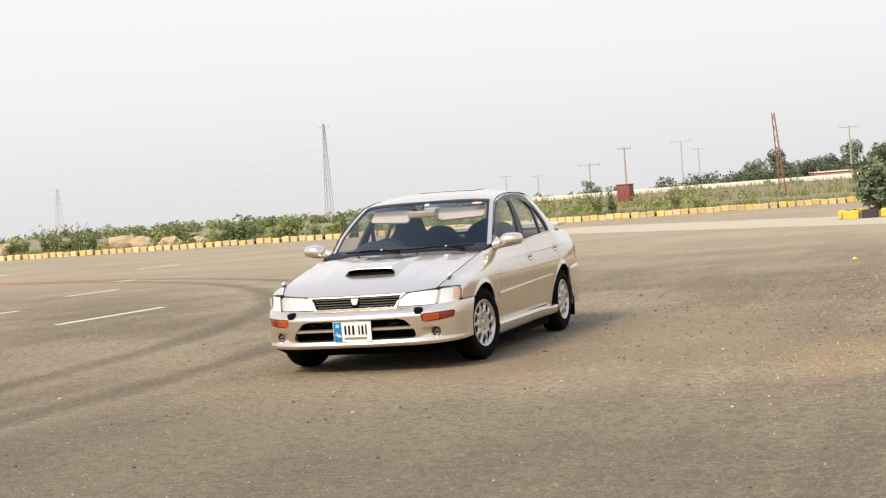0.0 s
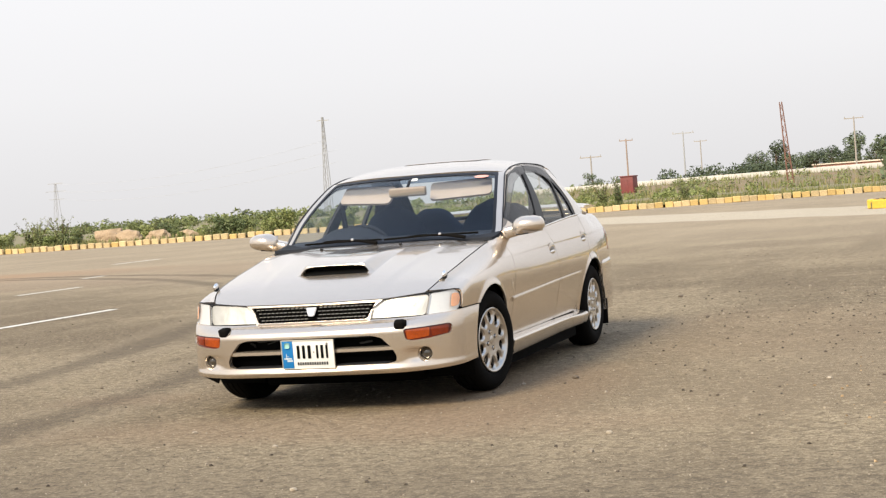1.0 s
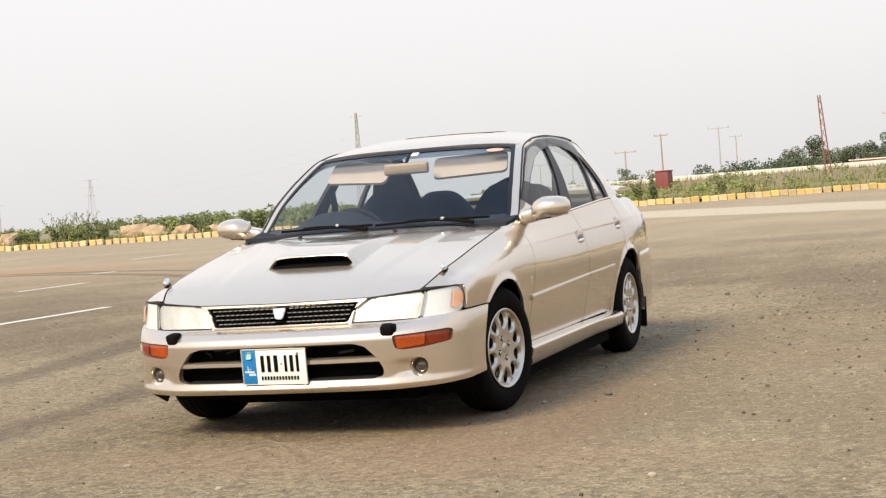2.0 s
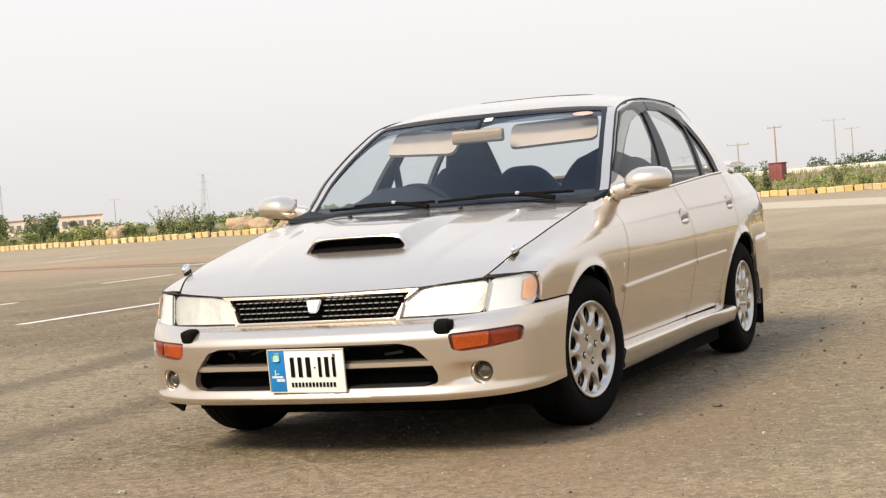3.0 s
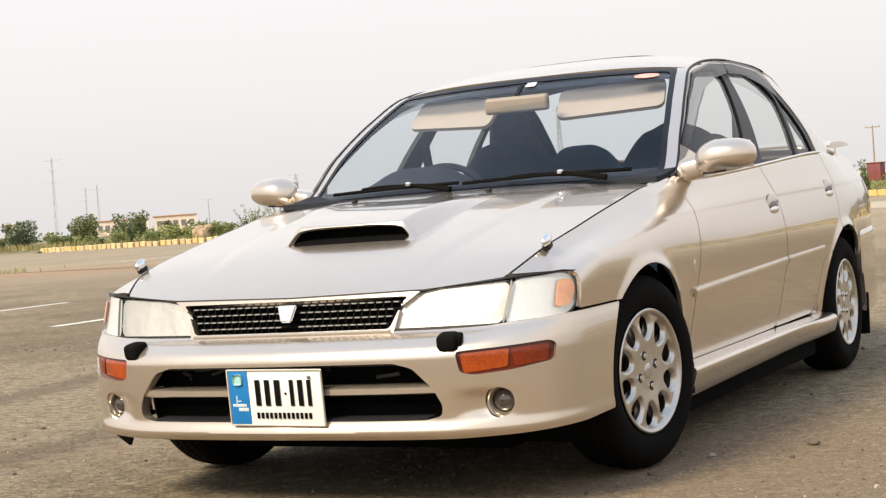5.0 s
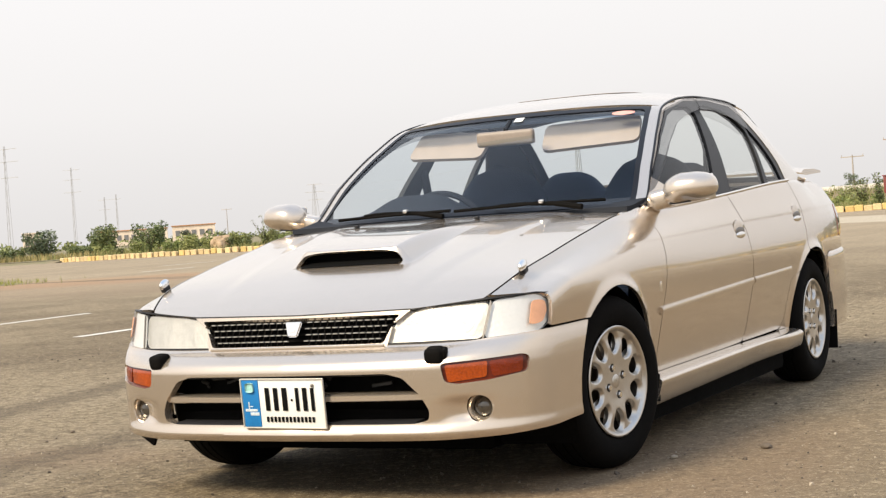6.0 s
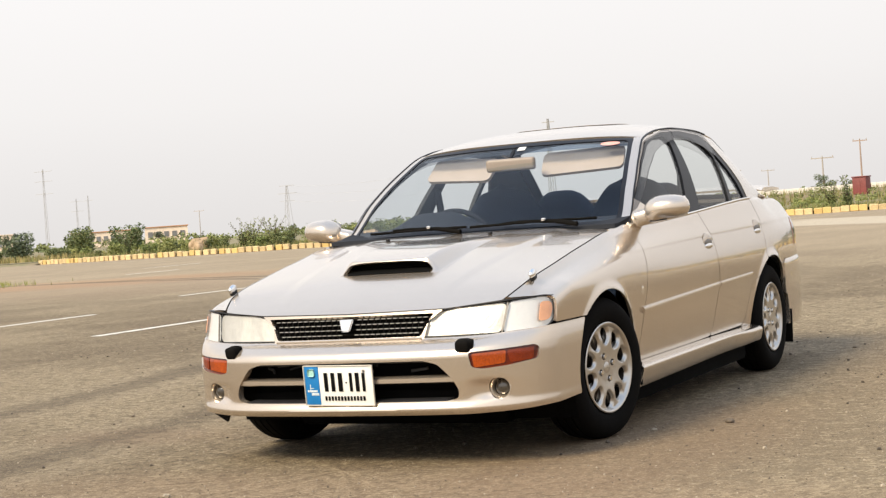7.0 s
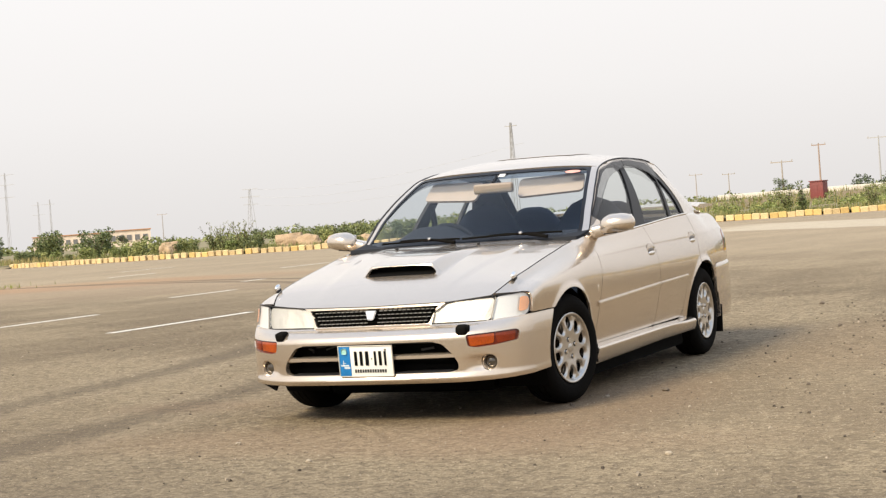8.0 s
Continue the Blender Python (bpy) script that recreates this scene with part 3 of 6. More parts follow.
    V, F = [], []
    for r, d in [(0.0295, 0.040), (0.0285, 0.028), (0.022, 0.021), (0.012, 0.017), (0.002, 0.016)]:
        for k in range(n):
            w = 2 * math.pi * k / n
            V.append(m @ Vector((r * math.cos(w), d, r * math.sin(w))))
    for i in range(4):
        for k in range(n):
            F.append((i * n + k, i * n + (k + 1) % n, (i + 1) * n + (k + 1) % n, (i + 1) * n + k))
    mesh_object("fog_lamp", V, F, mat("fog_glass", (0.06, 0.052, 0.042), 0.06, 0.3, 0.3, 40, coat=1.0), fog, "dark glass fog lamp")
    # headlamp washer: a black nozzle on the bumper's shelf
    wb = merged(bevelled((0.060, 0.060, 0.050), 0.019, pose(0.530 * sgn, 0.084, 0.490, 10, 0, 12 * sgn), 4), bevelled((0.030, 0.05, 0.034), 0.012, pose(0.552 * sgn, 0.094, 0.494, 10, 0, 16 * sgn), 3))
    part("headlamp_washer", wb, RUBBER, car, "black headlamp washer nozzle")
    # corner marker on the wing
    mk = bmesh.new()
    bmesh.ops.create_uvsphere(mk, u_segments=16, v_segments=10, radius=0.02)
    bmesh.ops.transform(mk, matrix=pose(0.712 * sgn, 0.365, 0.738, 25, 0, 0) @ Matrix.Diagonal((0.65, 1.35, 0.85, 1)), verts=mk.verts)
    marker = part("wing_marker", mk, CHROME, car, "bright bullet-shaped wing marker")
    part("base", bevelled((0.022, 0.034, 0.02), 0.006, pose(0.712 * sgn, 0.372, 0.722, 22, 0, 0)), BLACK, marker, "black rubber base")

panel("nose_panel", nose, poly_region([(-0.345, 0.515), (0.345, 0.515), (0.36, 0.585), (0.42, 0.628), (0.0, 0.624), (-0.42, 0.628), (-0.36, 0.585)], 0, 2, 0.002,
      [[(-0.331, 0.527), (0.331, 0.527), (0.366, 0.598), (0.384, 0.614), (-0.384, 0.614), (-0.366, 0.598)]]), (-0.5, 0.5), (0.51, 0.632), 200, 30, PAINT, car, "body-coloured grille frame", depth=0.025, lift=0.002)
grille = panel("grille", nose, poly_region([(-0.35, 0.520), (0.35, 0.520), (0.40, 0.620), (-0.40, 0.620)], 0, 2, 0.002), (-0.5, 0.5), (0.515, 0.625), 60, 10, INK_SHADE, car, "black grille with fine mesh bars", depth=0.0, lift=-0.03)
GRILLE_GREY = mat("satin_grille_grey", (0.46, 0.45, 0.43), 0.35, 0.5, 0.1, 20)
lx_of = pchip(LX(np.linspace(0, 0.6, 40)), np.linspace(0, 0.6, 40))
for k in range(4):
    z = 0.542 + 0.0195 * k
    half = 0.322 + 0.010 * k
    for j in range(12):
        for sg in (1, -1):
            x = sg * (0.030 + (half - 0.030) * (j + 0.5 + 0.25 * (k % 2) - 0.12) / 12)
            ya = float(nose(lx_of(np.array(abs(x))), np.array(z))[1])
            ym = float(nose(lx_of(np.array(abs(x) + 0.01)), np.array(z))[1])
            turn = math.degrees(math.atan2(ym - ya, 0.01)) * sg
            part("grille_dash", bevelled((0.0170, 0.010, 0.0030), 0, pose(x, ya + 0.010, z, 0, 0, turn)), GRILLE_GREY, grille, smooth=False)
            part("upright_bar", bevelled((0.0040, 0.012, 0.0165), 0, pose(x + sg * 0.0115, ya + 0.014, z - 0.0095, -16, 0, turn)), RUBBER, grille, smooth=False)
    xs = np.linspace(-half - 0.01, half + 0.01, 31)
    V, F = [], []
    for x in xs:
        y = float(nose(lx_of(np.array(abs(x))), np.array(z))[1])
        V += [(x, y + dy, z + dz) for dy, dz in ((0.0125, 0.0030), (0.026, 0.0030), (0.026, -0.0030), (0.0125, -0.0030))]
    F = [(i * 4 + j, i * 4 + (j + 1) % 4, i * 4 + 4 + (j + 1) % 4, i * 4 + 4 + j) for i in range(30) for j in range(4)]
    mesh_object("grille_bar", V, F, RUBBER, grille, "black horizontal grille bar", smooth=False)
xs = np.linspace(-0.335, 0.335, 61)
V = []
for x in xs:
    y = float(nose(lx_of(np.array(abs(x))), np.array(0.520))[1])
    V += [(x, y + dy, z) for dy, z in ((0.010, 0.5275), (-0.003, 0.5270), (-0.0055, 0.5245), (-0.0060, 0.5200), (-0.0055, 0.5150), (0.010, 0.5130))]
mesh_object("lower_trim", V, [(i * 6 + j, i * 6 + j + 1, i * 6 + 7 + j, i * 6 + 6 + j) for i in range(60) for j in range(5)], PAINT, grille, "pale strip below the grille mesh")
panel("bonnet_seal", nose, poly_region([(-0.42, 0.627), (0.0, 0.6215), (0.42, 0.627), (0.42, 0.6300), (0.0, 0.6240), (-0.42, 0.6300)], 0, 2, 0.0005), (-0.5, 0.5), (0.61, 0.64), 120, 30, BLACK, car, "black bonnet seal", depth=0.004, lift=0.005)
for mir in (lambda p: p, flipped):
    panel("lamp_gasket", nose, poly_region(mir([(0.330, 0.5225), (0.6575, 0.5245), (0.808, 0.536), (0.808, 0.5405), (0.6575, 0.5295), (0.330, 0.5275)]), 0, 2, 0.0005), (0, 1) if mir is not flipped else (-1, 0), (0.51, 0.55), 160, 34, BLACK, car, "thin black lamp gasket", depth=0.003, lift=0.001)
em = bmesh.new()
vs = [em.verts.new(p) for p in ((-0.033, 0, 0.024), (0.033, 0, 0.024), (0.018, 0, -0.026), (-0.018, 0, -0.026))]
f = em.faces.new(vs[::-1])
ex = bmesh.ops.extrude_face_region(em, geom=[f])
bmesh.ops.translate(em, vec=(0, -0.010, 0), verts=[v for v in ex["geom"] if isinstance(v, bmesh.types.BMVert)])
bmesh.ops.recalc_face_normals(em, faces=em.faces)
bmesh.ops.bevel(em, geom=em.edges[:], offset=0.004, segments=3, affect="EDGES")
bmesh.ops.transform(em, matrix=pose(0, 0.116, 0.580, -16, 0, 0), verts=em.verts)
emblem = part("emblem", em, CHROME, grille, "pale shield-shaped emblem")
part("emblem_mark", bevelled((0.018, 0.004, 0.010), 0.003, pose(0, 0.105, 0.578, -16, 0, 0)), WHITE, emblem)

# bumper intake: two dark slots, a painted bar, the plate
def inset(x, back, z):
    a = pchip(BX(np.linspace(0, 1, 60)), np.linspace(0, 1, 60))(abs(x))
    return float(BY(a)) + back


# black sheet in place of the shaded hollow behind the slots
panel("intake_back", bumper, poly_region([(-0.55, 0.24), (0.55, 0.24), (0.55, 0.46), (-0.55, 0.46)], 0, 2, 0.001), (-0.6, 0.6), (0.235, 0.46), 60, 10, INK_SHADE, car, "black sheet for the shade behind the intake", depth=0, lift=-0.12)
bar = []
for z0, z1, d0, mt, nm, lb in ((0.352, 0.376, 0.012, PAINT, "intake_bar", "painted intake crossbar"), (0.278, 0.288, 0.012, BLACK, "intake_lip", "black lower intake lip"), (0.432, 0.444, 0.02, BLACK, "intake_brow", "black upper intake edge")):
    xs = np.linspace(-0.497, 0.497, 60) if nm == "intake_bar" else np.linspace(-0.46, 0.46, 60)
    V, F = [], []
    prof = [(0.0, z0 + 0.004), (0.0, z1 - 0.004), (0.006, z1), (0.06, z1 + 0.002), (0.06, z0 - 0.002), (0.006, z0)]
    for x in xs:
        for d, z in prof:
            V.append((x, inset(x, d0 + d, z), z))
    n = len(prof)
    for i in range(59):
        for j in range(n):
            F.append((i * n + j, i * n + (j + 1) % n, i * n + n + (j + 1) % n, i * n + n + j))
    F += [tuple(range(n)), tuple(range(59 * n, 60 * n))[::-1]]
    mesh_object(nm, V, F, mt, car, lb)
rnd = random.Random(4)
DARK = mat("dark_metal", (0.03, 0.03, 0.03), 0.5, 0.5)
for k in range(14):
    x, z = rnd.uniform(-0.45, 0.45), rnd.choice([rnd.uniform(0.28, 0.345), rnd.uniform(0.385, 0.425)])
    part("radiator_bracket", bevelled((rnd.uniform(0.01, 0.09), 0.01, rnd.uniform(0.005, 0.02)), 0.002, pose(x, inset(x, 0.105, z), z, 0, rnd.uniform(-40, 40), 0), 1), DARK, car, "dark radiator bracket")

plate = part("number_plate", bevelled((0.312, 0.006, 0.156), 0.0025, pose(0.002, 0.022, 0.354, 4, 0.6, 0)), WHITE, car, "cream number plate with a blue strip")
PM = pose(0.002, 0.0185, 0.354, 4, 0.6, 0)
part("plate_frame", merged(*[bevelled(sz, 0.002, PM @ pose(x, 0.0, z)) for sz, x, z in (((0.316, 0.008, 0.004), 0, 0.079), ((0.316, 0.008, 0.004), 0, -0.079), ((0.004, 0.008, 0.160), 0.157, 0), ((0.004, 0.008, 0.160), -0.157, 0))]), mat("cream_rim", (0.55, 0.52, 0.45), 0.4, vary=0.1, scale=30), plate, "thin cream plate rim")
part("blue_strip", bevelled((0.064, 0.003, 0.152), 0.001, PM @ pose(-0.121, -0.0005, 0)), PLATE_BLUE, plate, "blue side strip")
part("strip_disc", bevelled((0.030, 0.002, 0.030), 0.008, PM @ pose(-0.121, -0.002, 0.052)), mat("pale_green", (0.35, 0.60, 0.55), 0.5, vary=0.3, scale=80), plate, "pale green round mark")
part("strip_print", merged(*[bevelled((w, 0.0015, h), 0.0005, PM @ pose(x, -0.0022, z)) for x, z, w, h in ((-0.122, -0.022, 0.046, 0.008), (-0.110, -0.034, 0.034, 0.010), (-0.130, -0.008, 0.004, 0.026), (-0.124, -0.010, 0.018, 0.003))]), mat("pale_print", (0.55, 0.62, 0.66), 0.5, vary=0.3, scale=90), plate, "pale printed bars")
x0 = -0.070
for w in (0.026, 0.026, 0.030, None, 0.020, 0.026, 0.020):
    if w is None:
        part("plate_dot", bevelled((0.006, 0.002, 0.006), 0.002, PM @ pose(x0 + 0.006, -0.002, 0.012)), INK_SHADE, plate)
        x0 += 0.017
        continue
    part("plate_bar", bevelled((w * 0.62, 0.002, 0.074), 0.0008, PM @ pose(x0 + w / 2, -0.002, 0.014)), INK_SHADE, plate)
    x0 += w + 0.006
for k in range(13):
    part("plate_small_bar", bevelled((0.0085, 0.002, 0.017), 0.0006, PM @ pose(-0.062 + 0.0145 * k, -0.002, -0.051)), INK_SHADE, plate)
part("plate_bolt", bevelled((0.010, 0.006, 0.010), 0.004, PM @ pose(0.118, -0.003, 0.058)), STEEL, plate)

# bonnet scoop
def scoop(x, v):
    """The bonnet scoop: v up to 0.3 climbs its mouth, then runs back to the bonnet."""
    f, t = np.clip(v / 0.3, 0, 1), np.clip((v - 0.3) / 0.7, 0, 1)
    y = 0.452 + 0.034 * f + 0.66 * t + 0.012 * (x / 0.2) ** 2
    h = 0.054 * np.where(v < 0.3, f, 1 - smooth(0.0, 1.0, t) ** 1.2)
    hw = 0.222 + 0.03 * t
    return x, y, bonnet(x, y)[2] - 0.002 + h * (1 - smooth(hw - 0.045, hw + 0.03, np.abs(x)))


MOUTH = [(0.214 * math.copysign(abs(math.cos(w)) ** 0.62, math.cos(w)), 0.019 + 0.037 * math.copysign(abs(math.sin(w)) ** 0.75, math.sin(w))) for w in np.linspace(0, 2 * math.pi, 56, endpoint=False)]
panel("bonnet_scoop", scoop, lambda u, v, p: np.maximum(np.abs(u) - 0.253, -sd_poly(MOUTH, u, v * 0.2)), (-0.257, 0.257), (0, 1), 150, 130, PAINT, car, "raised bonnet scoop with a dark mouth", depth=0.012)
# black sheets over the painted bonnet stand in for shade inside the scoop
panel("scoop_mouth", lambda x, z: (x, 0.545 + 0.012 * (x / 0.2) ** 2 + 0 * z, z), lambda u, v, p: p[2] - scoop(u, np.full_like(u, 0.36))[2] + 0.008, (-0.235, 0.235), (0.73, 0.87), 60, 24, INK_SHADE, car, "black sheet for the shade inside the scoop mouth", depth=0)
panel("scoop_floor", lambda x, y: (x, y, bonnet(x, y)[2] + 0.003), lambda u, v, p: np.abs(u) - 0.196, (-0.235, 0.235), (0.470, 0.56), 30, 8, INK_SHADE, car, "black sheet for the shade on the scoop floor", depth=0)
for x in (-0.355, 0.172):
    part("washer_jet", bevelled((0.016, 0.02, 0.012), 0.004, pose(x, 1.13, float(bonnet(np.array(x), np.array(1.13))[2]) + 0.006)), BLACK, car, "black washer jet")

# dark bars that stand in for the shade in the bonnet's side gaps
for s in (1, -1):
    V, F = tube([(s * (float(TX(y)) - 0.0045), y, float(TZ(y)) - 0.006) for y in np.linspace(0.24, 1.32, 40)], 0.0055, 6)
    mesh_object("bonnet_gap_seal", V, F, INK_SHADE, car, "dark bar for the shade in the bonnet's shut line")

# wipers
for x0, y0, z0, x1, y1, z1 in ((-0.54, 1.30, 0.918, 0.02, 1.205, 0.925), (0.04, 1.20, 0.922, 0.62, 1.31, 0.925)):
    V, F = tube([(x0, y0, z0), ((x0 + x1) / 2, (y0 + y1) / 2 - 0.035, z0 + 0.006), (x1, y1, z1)], 0.007, 6)
    wiper = mesh_object("wiper", V, F, RUBBER, car, "black wiper blade")
    xa = x0 + 0.25
    V, F = tube([(xa + 0.28, 1.20, 0.905), (xa + 0.16, 1.21, 0.925), (xa, 1.235, 0.932), (xa - 0.10, 1.25, 0.93)], [0.012, 0.010, 0.007, 0.005], 6)
    mesh_object("arm", V, F, RUBBER, wiper)
    part("pivot_cap", bevelled((0.018, 0.018, 0.014), 0.004, pose(xa + 0.12, 1.195, 0.935)), CHROME, wiper, "small bright arm clip")
panel("sun_strip", screen, lambda u, v, p: np.abs(u) - 0.91, (-0.95, 0.95), (0.865, 0.985), 40, 8, glass("blue_sun_strip", (0.34, 0.39, 0.46), 0.02), car, "dark tinted sun strip", depth=0, lift=-0.004)


def on_screen(q, t, w, h, name, material, label, lift=0.003):
    """A sticker that follows the windscreen."""
    xe = float(EX(1.39 + 0.61 * t))
    return panel(name, screen, lambda u, v, p: ((u - q) * xe / w) ** 2 + ((v - t) * 0.72 / h) ** 2 - 1 if "oval" in label else np.maximum(np.abs(u - q) * xe - w, np.abs(v - t) * 0.72 - h), (q - 0.12, q + 0.12), (t - 0.06, t + 0.06), 40, 30, material, car, label, 0.0, lift=lift)


on_screen(0.045, 0.915, 0.020, 0.016, "windscreen_label", WHITE, "small white windscreen label")
on_screen(0.77, 0.895, 0.046, 0.020, "windscreen_sticker", RED_PAPER, "pale red oval sticker")

# flanks: moulding, handles, badges, belt strip, rain guards
for m in (False, True):
    s = -1 if m else 1
    for y0, y1 in ((1.255, 2.345), (2.362, 2.925)):
        ys = np.linspace(y0, y1, 30)
        V, F = [], []
        prof = [(0.0, -0.016), (0.010, -0.013), (0.013, -0.002), (0.010, 0.011), (0.0, 0.014)]
        for y in ys:
            z = 0.508 + 0.0275 * (y - 1.25)
            x = float(W_(y)) - 0.017
            for d, dz in prof:
                V.append((s * (x + d), y, z + dz))
        n = len(prof)
        for i in range(29):
            for j in range(n - 1):
                F.append((i * n + j, i * n + j + 1, i * n + n + j + 1, i * n + n + j))
        F += [tuple(range(n)), tuple(range(29 * n, 30 * n))[::-1]]
        mesh_object("side_moulding", V, F, PAINT, car, "body-coloured side moulding")
    for y, z in ((2.218, 0.757), (3.095, 0.797)):
        x = float(np.interp(z, flank(np.full(50, y), np.linspace(0, 1, 50))[2], flank(np.full(50, y), np.linspace(0, 1, 50))[0]))
        bez = bmesh.new()
        bmesh.ops.create_uvsphere(bez, u_segments=24, v_segments=12, radius=0.05)
        bmesh.ops.transform(bez, matrix=pose(s * (x - 0.002), y, z) @ Matrix.Diagonal((0.12, 1.45, 0.92, 1)), verts=bez.verts)
        h = part("door_handle", bez, PAINT, car, "painted flush door handle")
        cup = bmesh.new()
        bmesh.ops.create_uvsphere(cup, u_segments=20, v_segments=10, radius=0.04)
        bmesh.ops.transform(cup, matrix=pose(s * (x + 0.001), y, z - 0.006) @ Matrix.Diagonal((0.17, 1.50, 0.52, 1)), verts=cup.verts)
        part("recess", cup, STEEL, h, "dark handle recess")
        fl = bmesh.new()
        bmesh.ops.create_uvsphere(fl, u_segments=20, v_segments=10, radius=0.036)
        bmesh.ops.transform(fl, matrix=pose(s * (x + 0.004), y, z - 0.021) @ Matrix.Diagonal((0.22, 1.62, 0.42, 1)), verts=fl.verts)
        part("flap", fl, CHROME, h, "bright handle flap")
    bx = float(np.interp(0.585, flank(np.full(50, 1.262), np.linspace(0, 1, 50))[2], flank(np.full(50, 1.262), np.linspace(0, 1, 50))[0]))
    part("wing_badge", bevelled((0.006, 0.022, 0.044), 0.003, pose(s * bx, 1.245, 0.600, 0, 0, 0)), CHROME, car, "small bright wing badge")
    ys = np.linspace(1.44, 3.17, 50)
    V, F = tube([(s * (float(TX(y)) + 0.002), y, float(TZ(y)) + 0.004) for y in ys], 0.006, 6)
    mesh_object("belt_strip", V, F, CHROME, car, "bright strip under the windows")
    ys = np.linspace(1.36, 2.98, 70)
    V, F = tube([(s * (float(EX(y)) + 0.001), y, float(EZ(y)) + 0.001) for y in ys], 0.005, 6)
    mesh_object("roof_gutter", V, F, TRIM, car, "thin black roof gutter")
    for nm, pts in (("front", [(1.455, 0.930), (1.50, 0.945), (1.64, 1.03), (1.80, 1.122), (1.98, 1.203), (2.13, 1.240), (2.362, 1.272), (2.40, 1.322), (2.27, 1.319), (1.97, 1.270), (1.78, 1.170), (1.58, 1.038)]),
                    ("rear", [(2.372, 1.272), (2.55, 1.272), (2.71, 1.243), (2.78, 1.222), (2.86, 1.182), (2.90, 1.25), (2.86, 1.310), (2.58, 1.331), (2.41, 1.324)])):
        yy = [p[0] for p in pts]
        panel("rain_guard", house, poly_region(pts, 1, 2, 0.02), (min(yy) - 0.01, max(yy) + 0.01), (0, 1), 100, 60, SMOKE, car, "smoked " + nm + " window rain guard", depth=0.010, mirror=m, lift=0.014)
    # door mirror
    mr = bmesh.new()
    bmesh.ops.create_uvsphere(mr, u_segments=32, v_segments=18, radius=1.0)
    for v in mr.verts:
        p = v.co
        p.x, p.z = math.copysign(abs(p.x) ** 0.72, p.x), math.copysign(abs(p.z) ** 0.78, p.z)
        if p.y > 0:
            p.y *= 0.45
        p.z *= (1 - 0.10 * p.x) * (0.86 if p.z < 0 else 1.0)
        p.z -= 0.30 * max(0, -p.x - 0.3)
    bmesh.ops.transform(mr, matrix=pose(s * 0.898, 1.46, 0.943, 0, -4 * s, 8 * s) @ Matrix.Diagonal((s * 0.104, 0.085, 0.061, 1)), verts=mr.verts)
    if s < 0:
        bmesh.ops.reverse_faces(mr, faces=mr.faces)
    mirror = part("door_mirror", mr, PAINT, car, "painted door mirror")
    gl = bevelled((0.15, 0.004, 0.09), 0.0018, pose(s * 0.898, 1.506, 0.943, 0, -4 * s, 8 * s))
    part("mirror_glass", gl, CHROME, mirror, "mirror glass")
    part("mirror_arm", bevelled((0.14, 0.085, 0.074), 0.032, pose(s * 0.798, 1.475, 0.913, 0, -12 * s, 8 * s), 5), PAINT, mirror, "painted mirror foot")
    panel("mirror_mount", house, poly_region([(1.405, 0.878), (1.60, 0.890), (1.585, 0.955), (1.505, 1.000)], 1, 2, 0.012), (1.38, 1.62), (0, 1), 50, 40, PAINT, mirror, "painted triangular mount", depth=0.014, mirror=m, lift=0.012)
    part("underside_slot", bevelled((0.08, 0.012, 0.006), 0.002, pose(s * 0.870, 1.415, 0.893, 0, -4 * s, 8 * s)), BLACK, mirror)

# wheels
def revolve(profile, n, holes=None):
    V, F = [], []
    for x, r in profile:
        for k in range(n):
            w = 2 * math.pi * k / n
            V.append((x, r * math.cos(w), r * math.sin(w)))
    for i in range(len(profile) - 1):
        for k in range(n):
            F.append((i * n + k, i * n + (k + 1) % n, (i + 1) * n + (k + 1) % n, (i + 1) * n + k))
    return V, F


